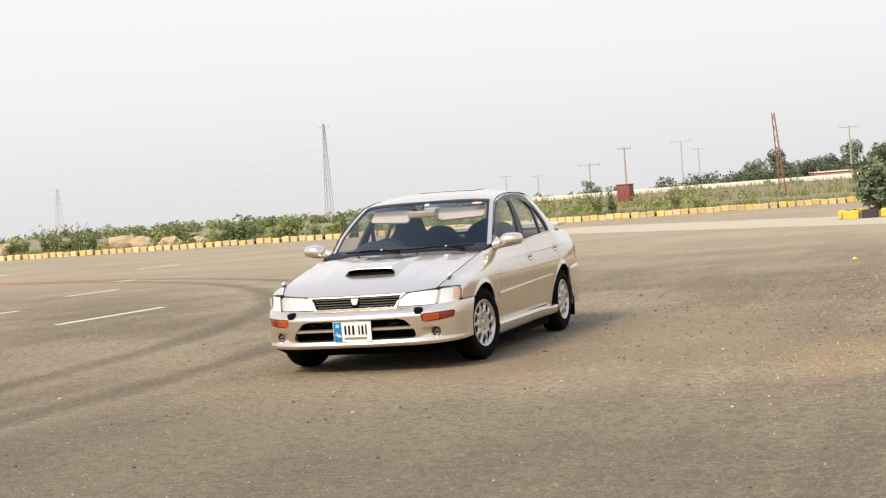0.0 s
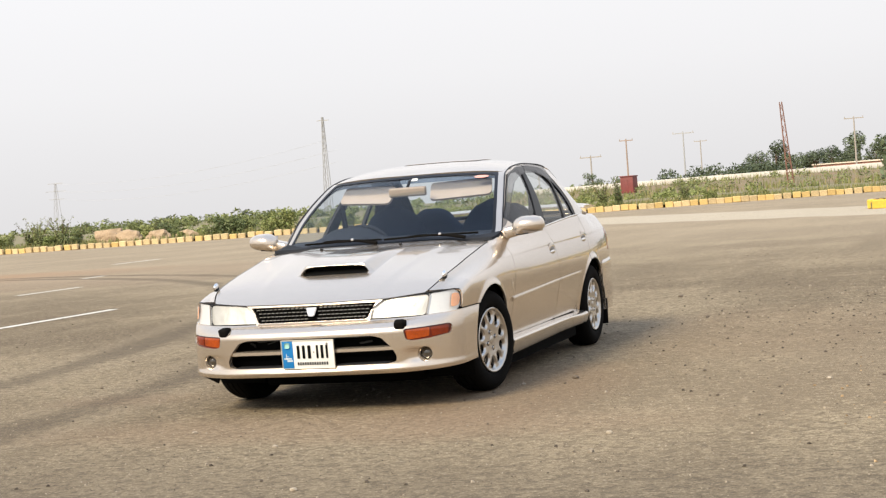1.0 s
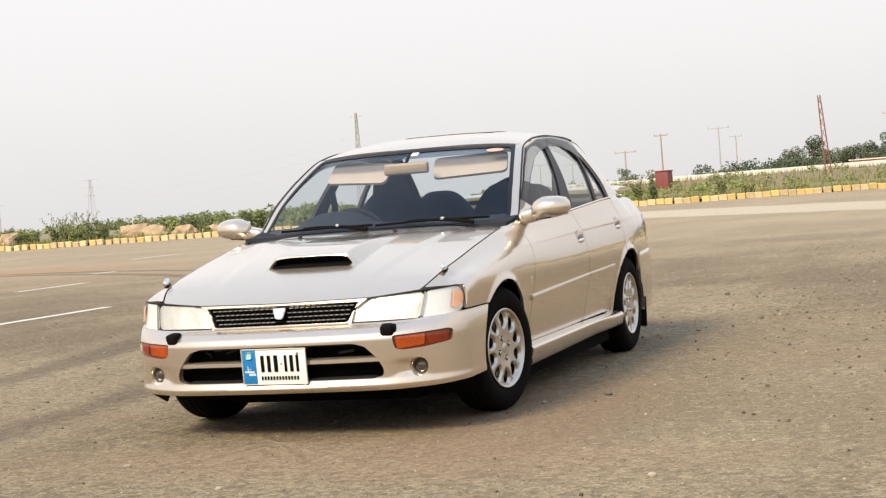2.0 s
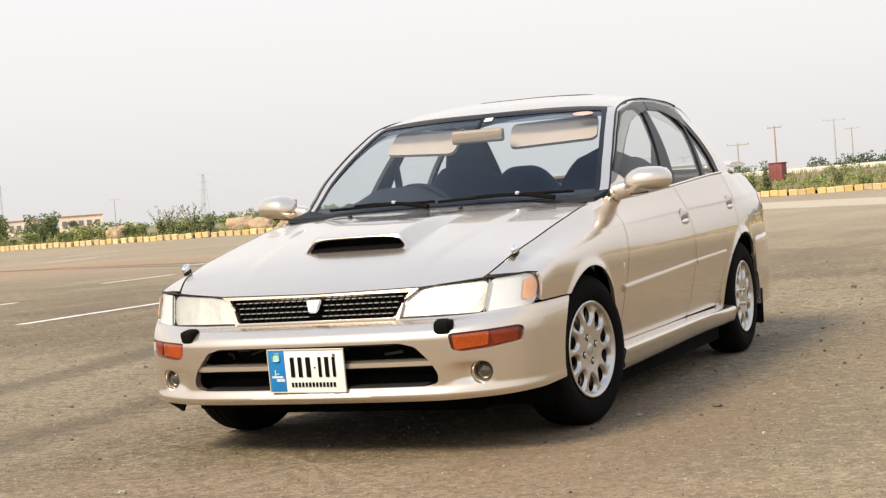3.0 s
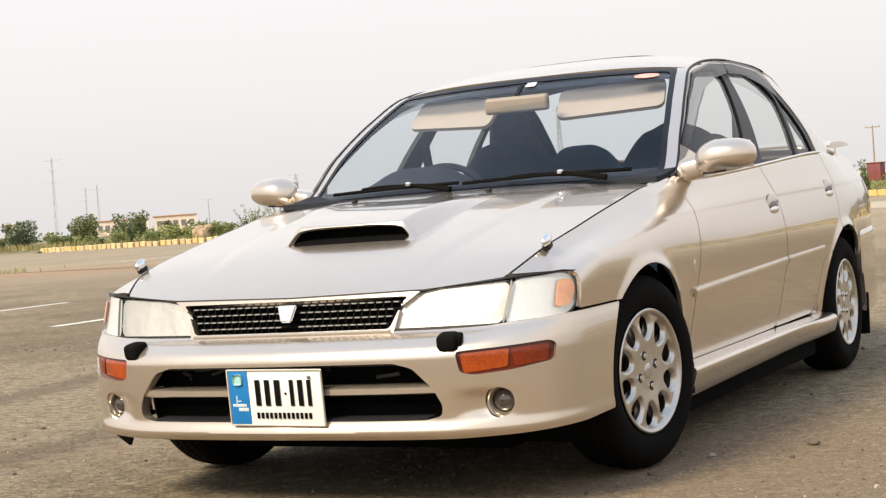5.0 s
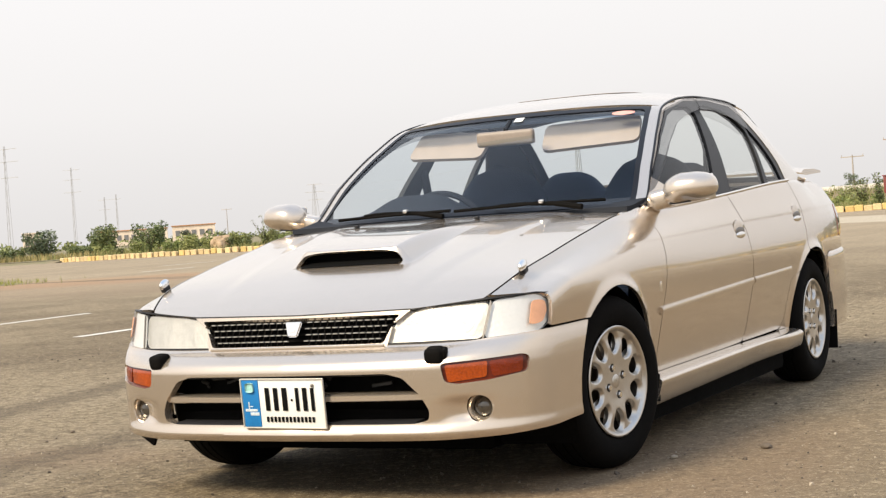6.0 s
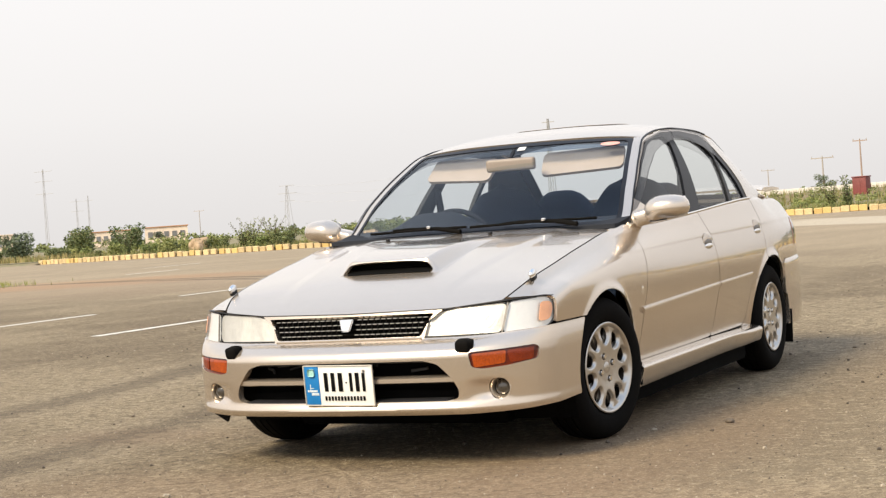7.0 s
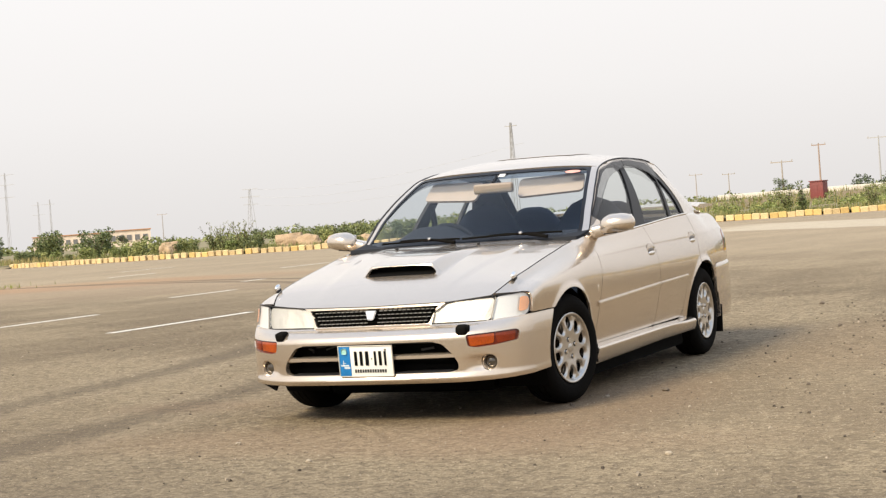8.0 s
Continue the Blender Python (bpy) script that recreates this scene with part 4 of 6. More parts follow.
def build_wheel(name):
    w = empty(name, "", "")
    w.parent = car
    tyre_p = [(-0.012, 0.184), (0.004, 0.196), (0.010, 0.215), (0.013, 0.240), (0.008, 0.265), (-0.006, 0.284), (-0.022, 0.2915), (-0.045, 0.294), (-0.046, 0.288), (-0.052, 0.288), (-0.053, 0.295), (-0.080, 0.295), (-0.081, 0.288), (-0.088, 0.288), (-0.089, 0.295), (-0.118, 0.294), (-0.119, 0.288), (-0.126, 0.288), (-0.127, 0.2935), (-0.148, 0.290), (-0.165, 0.280), (-0.175, 0.255), (-0.178, 0.225), (-0.165, 0.184)]
    tyre = mesh_object("tyre", *revolve(tyre_p, 72), RUBBER, w, "dusty black tyre", sharp=50)
    dish = pchip([0, 0.05, 0.085, 0.12, 0.155, 0.170, 0.178, 0.184, 0.189], [-0.006, -0.006, -0.003, 0.0, -0.004, -0.004, 0.006, 0.009, 0.006])

    def hole(py, pz):
        """1 on the rim of each of the ten oval bowls, less inside."""
        e = np.full(np.shape(py), 9.0)
        for k in range(10):
            th = 2 * math.pi * (k + 0.5) / 10
            dr = py * math.cos(th) + pz * math.sin(th) - 0.133
            dt = -py * math.sin(th) + pz * math.cos(th)
            wdt = 0.0325 * (1 + 0.14 * np.clip(dr / 0.03, -1, 1))
            e = np.minimum(e, np.sqrt((dr / 0.039) ** 2 + (dt / wdt) ** 2))
        return e

    def face(r, th):
        py, pz = r * np.cos(th), r * np.sin(th)
        return dish(r) - 0.016 * (1 - smooth(0.72, 1.12, hole(py, pz))), py, pz

    def reg(u, v, p):
        d = 0.03 * (0.84 - hole(p[1], p[2]))
        for k in range(4):
            th = math.pi / 2 * k + 0.35
            d = np.maximum(d, 0.0145 - np.hypot(p[1] - 0.050 * math.cos(th), p[2] - 0.050 * math.sin(th)))
        return d
    rim = panel("rim", face, reg, (0.004, 0.189), (0, 2 * math.pi), 52, 240, ALLOY, w, "silver ten-hole alloy wheel", depth=0.034)
    # barrel coloured dark for the shade seen through the holes
    mesh_object("barrel", *revolve([(0.0, 0.186), (-0.02, 0.176), (-0.10, 0.168), (-0.16, 0.178)], 40), mat("shaded_wheel_barrel", (0.07, 0.062, 0.055), 0.5, 0.7, 0.3, 20), rim, "dull inner barrel")
    mesh_object("brake_disc", *revolve([(-0.075, 0.002), (-0.075, 0.06), (-0.060, 0.062), (-0.060, 0.125), (-0.078, 0.127)], 40), mat("brown_brake_disc", (0.10, 0.07, 0.045), 0.5, 0.6, 0.4, 30), w, "rust-brown brake disc")
    mesh_object("centre_cap", *revolve([(-0.012, 0.001), (-0.0035, 0.002), (-0.003, 0.020), (-0.0055, 0.024)], 24), ALLOY, rim, "silver centre cap")
    for k in range(4):
        th = math.pi / 2 * k + 0.35
        nut = bmesh.new()
        bmesh.ops.create_cone(nut, segments=6, radius1=0.012, radius2=0.0095, depth=0.030, cap_ends=True)
        bmesh.ops.transform(nut, matrix=pose(-0.014, 0.050 * math.cos(th), 0.050 * math.sin(th), 0, 90, 0), verts=nut.verts)
        part("wheel_nut", nut, CHROME, rim, "bright wheel nut", smooth=False)
    return w


first = build_wheel("wheel")
places = [(0.815, AXLE_F, -9, 0), (0.815, AXLE_R, 0, 20), (-0.815, AXLE_F, 171, 30), (-0.815, AXLE_R, 180, 50)]
for i, (x, y, rz, spin) in enumerate(places):
    m = pose(x, y, HUB_Z, 0, 0, rz) @ pose(0, 0, 0, spin, 0, 0)
    if i == 0:
        continue
    copy_thing(first, m)
first.matrix_basis = pose(0.815, AXLE_F, HUB_Z, 0, 0, -9)

# wheel wells, floor pan, flaps
WELL = mat("underbody_black", (0.005, 0.005, 0.005), 0.95, vary=0.4, scale=10, spec=0.05)
for c in (AXLE_F, AXLE_R):
    for s in (1, -1):
        V, F = [], []
        n = 24
        for x, r in ((s * 0.80, 0.338), (s * 0.52, 0.345), (s * 0.50, 0.05)):
            for k in range(n + 1):
                w = math.pi * (k / n) * 1.30 - 0.15 * math.pi
                V.append((x, c + r * math.cos(w), HUB_Z + 0.005 + r * math.sin(w)))
        for i in range(2):
            for k in range(n):
                F.append((i * (n + 1) + k, i * (n + 1) + k + 1, (i + 1) * (n + 1) + k + 1, (i + 1) * (n + 1) + k))
        mesh_object("wheel_well", V, F, WELL, car, "black wheel well lining")
        fl = bevelled((0.20, 0.012, 0.19 if c == AXLE_R else 0.10), 0.004, pose(s * 0.735, c + 0.345, 0.215 if c == AXLE_R else 0.24, -6))
        part("mud_flap", fl, RUBBER, car, "black rubber mud flap")
# unseen underbody boxes; the floor pan's size keeps light off the ground
for nm, sz, bv, at, lb in (("floor_pan", (1.54, 1.74, 0.10), 0.02, (0, 2.06, 0.155), "black floor pan, set low and wide to block light"), ("centre_tunnel", (1.0, 3.3, 0.10), 0.03, (0, 2.15, 0.175), ""), ("front_undershield", (1.26, 0.34, 0.02), 0.008, (0, 0.46, 0.235), ""), ("sump_guard", (0.9, 0.6, 0.08), 0.03, (0, 0.85, 0.175), ""),
                       ("radiator_support", (1.0, 0.05, 0.34), 0.01, (0, 0.42, 0.42), ""), ("bulkhead", (1.36, 0.04, 0.58), 0.01, (0, 1.20, 0.50), ""), ("rear_floor", (1.30, 0.55, 0.08), 0.02, (0, 3.75, 0.235), "")):
    part(nm, bevelled(sz, bv, pose(*at)), WELL, car, lb)
part("exhaust", merged(bevelled((0.30, 0.5, 0.14), 0.05, pose(0.35, 3.8, 0.25), 3)), STEEL, car, "dull exhaust silencer")
flap = bmesh.new()
pts = [(-0.78, 0.225, 0.272), (-0.56, 0.11, 0.252), (-0.58, 0.12, 0.231), (-0.615, 0.135, 0.222), (-0.63, 0.14, 0.196), (-0.665, 0.155, 0.208), (-0.76, 0.21, 0.232)]
f = flap.faces.new([flap.verts.new(p) for p in pts])
ex = bmesh.ops.extrude_face_region(flap, geom=[f])
bmesh.ops.translate(flap, vec=(0.004, 0.008, 0), verts=[v for v in ex["geom"] if isinstance(v, bmesh.types.BMVert)])
part("torn_undertray", flap, RUBBER, car, "torn black undertray edge", smooth=False)

# tail
TAIL_L = [(0.50, 0.655), (0.675, 0.655), (0.675, 0.815), (0.62, 0.835), (0.50, 0.82)]
tail_region = poly_region([(-0.9, 0.60), (0.9, 0.60), (0.9, 0.96), (-0.9, 0.96)], 0, 2, 0.001, [TAIL_L, flipped(TAIL_L)])
panel("rear_panel", rear, lambda u, v, p: np.maximum(tail_region(u, v, p), np.abs(p[0]) - np.interp(p[2], [0.60, 0.74, 0.82, 0.88, 0.936], [0.90, 0.76, 0.715, 0.67, 0.60])), (-0.92, 0.92), (0.60, 0.936), 140, 34, PAINT, car, depth=0.01, flip=True)
panel("rear_bumper", rear, lambda u, v, p: -arch(AXLE_R)(p) - 0.02, (-1, 1), (0.23, 0.615), 160, 30, PAINT, car, depth=0.02, lift=0.004, flip=True)
for sgn in (1, -1):
    pts = TAIL_L if sgn > 0 else flipped(TAIL_L)
    tl = panel("tail_lamp", rear, poly_region(pts, 0, 2, 0.012), (0.3, 1.0) if sgn > 0 else (-1.0, -0.3), (0.62, 0.86), 90, 30, RED_LENS, car, "red tail lamp", depth=0.02, lift=0.001, flip=True)
    panel("side_tail_lamp", flank, poly_region([(3.90, 0.668), (4.043, 0.655), (4.048, 0.83), (3.99, 0.828), (3.94, 0.80)], 1, 2, 0.012), (3.86, 4.16), (0, 1), 50, 60, mat("tail_glass", (0.34, 0.16, 0.10), 0.1, 0, 0.3, 20, coat=0.8), tl, "red and smoked side of the tail lamp", depth=0.01, mirror=sgn < 0, lift=0.003)
sp = []
for k, x in enumerate(np.linspace(-0.66, 0.66, 41)):
    e = abs(x) / 0.66
    zc, dy = 1.022 - 0.020 * e ** 6, -0.20 * e ** 6
    sp.append([(x, 4.00 + dy, zc - 0.006), (x, 4.06 + dy, zc + 0.012), (x, 4.16 + dy * 0.6, zc + 0.014), (x, 4.235 + dy * 0.3, zc + 0.004), (x, 4.235 + dy * 0.3, zc - 0.006), (x, 4.10 + dy, zc - 0.018)])
V = [p for r in sp for p in r]
F = [(i * 6 + j, i * 6 + (j + 1) % 6, i * 6 + 6 + (j + 1) % 6, i * 6 + 6 + j) for i in range(40) for j in range(6)] + [tuple(range(6)), tuple(range(240, 246))[::-1]]
spoiler = mesh_object("spoiler", V, F, PAINT, car, "body-coloured boot spoiler")
for x in (-0.50, 0.50):
    part("spoiler_foot", bevelled((0.05, 0.16, 0.07), 0.02, pose(x, 3.98, 0.975), 3), PAINT, spoiler)
part("brake_light", bevelled((0.25, 0.01, 0.018), 0.004, pose(0, 4.236, 1.017)), RED_LENS, spoiler, "red high brake light")

# sunroof
panel("sunroof_panel", roof, lambda u, v, p: sd_poly(fillet([(-0.22, 2.34), (0.30, 2.34), (0.30, 2.74), (-0.22, 2.74)], 0.06), p[0], p[1]), (-0.36, 0.36), (2.2, 2.78), 60, 50, PAINT, car, "painted sunroof panel", depth=0.004, lift=0.004)
panel("sunroof_seal", roof, lambda u, v, p: np.maximum(sd_poly(fillet([(-0.23, 2.33), (0.31, 2.33), (0.31, 2.75), (-0.23, 2.75)], 0.07), p[0], p[1]), -sd_poly(fillet([(-0.21, 2.35), (0.29, 2.35), (0.29, 2.73), (-0.21, 2.73)], 0.06), p[0], p[1])), (-0.4, 0.4), (2.18, 2.78), 90, 70, TRIM, car, "black sunroof seal", depth=0.003, lift=0.002)

# cabin
panel("headliner", lambda x, y: (x, y, roof(x, y)[2] - 0.035), lambda u, v, p: np.abs(p[0]) - 0.55, (-0.56, 0.56), (1.95, 3.0), 30, 30, LINER, car, "grey headliner", depth=0)


def dash_top(x, y):
    hood = 0.075 * np.exp(-((x + 0.37) / 0.19) ** 4) * smooth(1.50, 1.66, y)
    return x, y, 0.895 + 0.03 * smooth(1.25, 1.5, y) - 0.03 * smooth(1.66, 1.74, y) - 0.35 * np.clip(y - 1.70, 0, 1) + hood * (1 - smooth(1.70, 1.76, y))


panel("dashboard", dash_top, lambda u, v, p: np.abs(p[0]) - 0.72, (-0.73, 0.73), (1.24, 1.9), 60, 50, DASH, car, "dark dashboard top", depth=0.02)
V, F = [], []
for i in range(40):
    for j in range(8):
        w, q = 2 * math.pi * i / 40, 2 * math.pi * j / 8
        rr = 0.180 + 0.014 * math.cos(q)
        V.append((-0.37 + rr * math.cos(w), 1.92 - 0.39 * rr * math.sin(w) + 0.013 * math.sin(q), 0.835 + 0.92 * rr * math.sin(w) + 0.005 * math.sin(q)))
        F.append((i * 8 + j, i * 8 + (j + 1) % 8, (i + 1) % 40 * 8 + (j + 1) % 8, (i + 1) % 40 * 8 + j))
steer = mesh_object("steering_wheel", V, F, DASH, car, "dark steering wheel")
part("steering_hub", bevelled((0.15, 0.07, 0.12), 0.03, pose(-0.37, 1.90, 0.825, -22), 3), DASH, steer)
part("steering_spokes", merged(bevelled((0.34, 0.02, 0.035), 0.008, pose(-0.37, 1.915, 0.83, -22)), bevelled((0.04, 0.02, 0.16), 0.008, pose(-0.37, 1.945, 0.755, -22))), DASH, steer)


def seat_back(x, y, w, top, tilt, name, label):
    """A padded backrest that narrows to a domed, built-in headrest."""
    V, F, n = [], [], 28
    zs = [0.0, 0.03, 0.2, 0.4, 0.50, 0.56, 0.60, 0.63, 0.655, 0.675, 0.69, 0.70]
    half = pchip([0, 0.3, 0.45, 0.54, 0.60, 0.65, 0.685, 0.70], [0.23, 0.25, 0.245, 0.225, 0.19, 0.145, 0.08, 0.02])
    for z in zs:
        hw, th = float(half(z)) * w / 0.5, 0.075 if 0.02 < z < 0.66 else 0.04
        for k in range(n):
            a = 2 * math.pi * k / n
            c, s_ = math.cos(a), math.sin(a)
            V.append((hw * math.copysign(abs(c) ** 0.6, c), th * math.copysign(abs(s_) ** 0.8, s_) - 0.03 * (1 - c * c), z - 0.70))
    for i in range(len(zs) - 1):
        for k in range(n):
            F.append((i * n + k, i * n + (k + 1) % n, (i + 1) * n + (k + 1) % n, (i + 1) * n + k))
    F += [tuple(range(n))[::-1], tuple(range((len(zs) - 1) * n, len(zs) * n))]
    m = pose(x, y, top, -tilt)
    return mesh_object(name, [m @ Vector(v) for v in V], F, CLOTH, car, label, sharp=60)


for x in (-0.37, 0.37):
    seat_back(x, 2.50, 0.50, 1.105, 12, "seat_back", "dark cloth front seat back with built-in headrest")
    part("seat_cushion", bevelled((0.50, 0.52, 0.18), 0.06, pose(x, 2.08, 0.42, 6), 4), CLOTH, car, "dark cloth seat cushion")
V, F = [], []
nx = 60
for i in range(nx + 1):
    x = -0.66 + 1.32 * i / nx
    top = 0.93 + 0.145 * (math.exp(-((abs(x) - 0.29) / 0.17) ** 4)) - 0.05 * smooth(0.55, 0.66, abs(x))
    for y, z in ((2.90, 0.40), (2.98, top - 0.10), (3.01, top - 0.03), (3.06, top), (3.12, top - 0.01), (3.16, top - 0.08), (3.18, 0.40)):
        V.append((x, y, z))
F = [(i * 7 + j, i * 7 + j + 1, i * 7 + 8 + j, i * 7 + 7 + j) for i in range(nx) for j in range(6)] + [tuple(range(7)), tuple(range(nx * 7, nx * 7 + 7))[::-1]]
mesh_object("rear_seat_back", V, F, CLOTH, car, "dark cloth rear seat with two headrests", sharp=60)
part("rear_bench", bevelled((1.28, 0.5, 0.2), 0.06, pose(0, 2.78, 0.40), 3), CLOTH, car, "dark cloth rear bench")
panel("parcel_shelf", lambda x, y: (x, y, 0.945 + 0 * x), lambda u, v, p: np.abs(p[0]) - 0.64, (-0.66, 0.66), (3.12, 3.64), 10, 10, DASH, car, "dark parcel shelf", depth=0)
for m in (False, True):
    panel("door_lining", lambda y, s: (TX(y) - 0.06 + 0.02 * s, y, 0.40 + (TZ(y) - 0.41) * s), lambda u, v, p: -1 + 0 * u, (1.30, 3.15), (0, 1), 20, 8, DASH, car, "dark door lining", depth=0, mirror=m)
    s = -1 if m else 1
    V, F = tube([(s * 0.69, 2.30, 1.12), (s * 0.68, 2.31, 1.02), (s * 0.69, 2.33, 0.80)], [0.022, 0.02, 0.02], 8)
    mesh_object("seat_belt", V, F, DASH, car, "dark seat belt at the pillar")
for x0, x1, tl in ((-0.52, -0.135, 3), (0.125, 0.535, -2)):
    vm = pose((x0 + x1) / 2, 1.905, 1.203, -46, tl, -9 if x0 < 0 else 9)
    hw = (x1 - x0) / 2

    def plate_at(u, v, vm=vm):
        P = np.array(vm)
        return tuple(P[i][0] * u + P[i][2] * v + P[i][3] for i in range(3))
    outline = fillet([(-hw, -0.078), (hw, -0.078), (hw, 0.078), (-hw, 0.078)], 0.035, 8)
    vis = panel("sun_visor", plate_at, lambda u, v, p: sd_poly(outline, u, v), (-hw - 0.01, hw + 0.01), (-0.085, 0.085), 60, 30, VISOR, car, "beige vinyl sun visor, folded down", depth=0.016)
part("rear_view_mirror", bevelled((0.25, 0.035, 0.062), 0.016, pose(0.02, 1.735, 1.205, 4, 0, 6), 4), mat("beige_mirror_shell", (0.27, 0.225, 0.19), 0.5, vary=0.1, scale=14), car, "beige-backed rear-view mirror")
V, F = tube([(0.02, 1.735, 1.235), (0.02, 1.79, 1.275)], 0.009, 8)
mesh_object("mirror_arm", V, F, DASH, car)


# the body sits slightly nose-down on its springs
for ob in car.children_recursive:
    if ob.type == "MESH" and not (ob.parent.name.startswith("wheel") or ob.parent.name.startswith("rim")):
        for v in ob.data.vertices:
            v.co.z -= 0.009 * max(0.0, 2.3 - v.co.y)


# ---- ground ----
def asphalt():
    """Worn, dusty asphalt: aggregate, dust drifts, old tyre tracks, sandy patches."""
    m = bpy.data.materials.new("dusty_asphalt")
    m.use_nodes = True
    n, l = m.node_tree.nodes, m.node_tree.links
    b = n["Principled BSDF"]
    b.inputs["Roughness"].default_value, b.inputs["Specular IOR Level"].default_value = 0.95, 0.2
    tcn = n.new("ShaderNodeTexCoord")

    def tex(scale, detail=6, rough=0.6, stretch=None, turn=0.0):
        t = n.new("ShaderNodeTexNoise")
        t.inputs["Scale"].default_value, t.inputs["Detail"].default_value, t.inputs["Roughness"].default_value = scale, detail, rough
        src = tcn.outputs["Object"]
        if stretch:
            mp = n.new("ShaderNodeMapping")
            mp.inputs["Rotation"].default_value = (0, 0, radians(turn))
            mp.inputs["Scale"].default_value = stretch
            l.new(src, mp.inputs[0])
            src = mp.outputs[0]
        l.new(src, t.inputs["Vector"])
        return t.outputs[0]

    def math_(op, a, c=None, d=None, clamp=False):
        q = n.new("ShaderNodeMath")
        q.operation, q.use_clamp = op, clamp
        for i, v in enumerate((a, c, d)):
            if v is None:
                continue
            if isinstance(v, (int, float)):
                q.inputs[i].default_value = v
            else:
                l.new(v, q.inputs[i])
        return q.outputs[0]

    def rng(v, lo, hi, a=0.0, c=1.0, kind="SMOOTHSTEP"):
        q = n.new("ShaderNodeMapRange")
        q.interpolation_type = kind
        for i, w in zip((1, 2, 3, 4), (lo, hi, a, c)):
            q.inputs[i].default_value = w
        l.new(v, q.inputs[0])
        return q.outputs[0]

    def blend(f, a, c):
        q = n.new("ShaderNodeMix")
        q.data_type = "RGBA"
        l.new(f, q.inputs[0]) if not isinstance(f, float) else None
        for i, v in ((6, a), (7, c)):
            if isinstance(v, tuple):
                q.inputs[i].default_value = (*v, 1)
            else:
                l.new(v, q.inputs[i])
        return q.outputs[2]
    warp = tex(0.5, 5)
    big = tex(0.22, 8, 0.55)
    streak = tex(1.0, 5, 0.6, (1.5, 0.10, 1), -8)
    streak2 = tex(1.0, 4, 0.5, (0.10, 0.9, 1), 20)
    grain = tex(30, 9, 0.85)
    fine = tex(130, 4, 0.8)
    mix1 = math_("ADD", math_("MULTIPLY", big, 1.25), math_("MULTIPLY", streak, 0.45))
    mix1 = math_("ADD", mix1, math_("MULTIPLY", streak2, 0.20))
    mix1 = math_("ADD", mix1, math_("MULTIPLY", math_("SUBTRACT", tex(3.2, 8, 0.7), 0.5), 0.55))
    col = blend(rng(mix1, 0.79, 1.14), (0.130, 0.096, 0.058), (0.305, 0.243, 0.155))

    def cells(scale):
        v = n.new("ShaderNodeTexVoronoi")
        v.inputs["Scale"].default_value = scale
        l.new(tcn.outputs["Object"], v.inputs["Vector"])
        return v
    # aggregate: pits, dark chips and pale stones of several sizes
    col = blend(math_("MULTIPLY", rng(grain, 0.50, 0.42), 0.80), col, (0.095, 0.070, 0.044))
    col = blend(math_("MULTIPLY", rng(fine, 0.54, 0.62), 0.6), col, (0.54, 0.445, 0.295))
    a1, a2 = cells(75), cells(32)
    tone = n.new("ShaderNodeSeparateColor")
    l.new(a1.outputs["Color"], tone.inputs[0])
    tone2 = n.new("ShaderNodeSeparateColor")
    l.new(a2.outputs["Color"], tone2.inputs[0])
    stone = math_("MULTIPLY", rng(a1.outputs["Distance"], 0.42, 0.28), rng(tone.outputs[0], 0.72, 0.80))
    chip = math_("MULTIPLY", rng(a1.outputs["Distance"], 0.42, 0.28), rng(tone.outputs[1], 0.72, 0.80))
    big_stone = math_("MULTIPLY", rng(a2.outputs["Distance"], 0.26, 0.17), rng(tone2.outputs[0], 0.90, 0.94))
    col = blend(math_("MULTIPLY", stone, 0.5), col, (0.58, 0.49, 0.34))
    col = blend(math_("MULTIPLY", chip, 0.60), col, (0.075, 0.058, 0.042))
    col = blend(math_("MULTIPLY", big_stone, 0.6), col, (0.55, 0.47, 0.36))
    sepn = n.new("ShaderNodeSeparateXYZ")
    l.new(tcn.outputs["Object"], sepn.inputs[0])
    px, py = sepn.outputs[0], sepn.outputs[1]
    # less dust lies on the bare carriageway
    clump = tex(12, 5, 0.65)
    col = blend(math_("MULTIPLY", rng(clump, 0.49, 0.42), 0.62), col, (0.100, 0.077, 0.050))
    col = blend(math_("MULTIPLY", rng(tex(15, 5, 0.65), 0.54, 0.61), 0.40), col, (0.44, 0.36, 0.235))
    mid = tex(22, 6, 0.75)
    col = blend(math_("MULTIPLY", rng(mid, 0.47, 0.40), 0.50), col, (0.085, 0.062, 0.038))
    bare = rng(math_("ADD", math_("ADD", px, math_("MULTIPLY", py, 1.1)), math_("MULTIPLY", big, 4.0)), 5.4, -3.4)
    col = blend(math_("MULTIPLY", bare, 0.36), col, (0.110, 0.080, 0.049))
    # paler tan with distance: haze put into the ground's colour
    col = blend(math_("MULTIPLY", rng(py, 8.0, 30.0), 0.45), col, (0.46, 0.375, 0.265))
    # darker, greyer asphalt towards the near side
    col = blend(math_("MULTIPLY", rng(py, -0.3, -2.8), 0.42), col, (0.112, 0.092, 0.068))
    # drifts of brown sand, darker brown patches, some beside the car, and a pale dusty strip
    def spot(x, y, rx, ry, soft=0.5, wob=0.9):
        a = math_("DIVIDE", math_("SUBTRACT", px, x), rx)
        c = math_("DIVIDE", math_("SUBTRACT", py, y), ry)
        d = math_("SQRT", math_("ADD", math_("MULTIPLY", a, a), math_("MULTIPLY", c, c)))
        d = math_("ADD", d, math_("MULTIPLY", math_("SUBTRACT", math_("ADD", warp, grain), 1.0), wob))
        return rng(d, 1.0 + soft, 1.0 - soft)
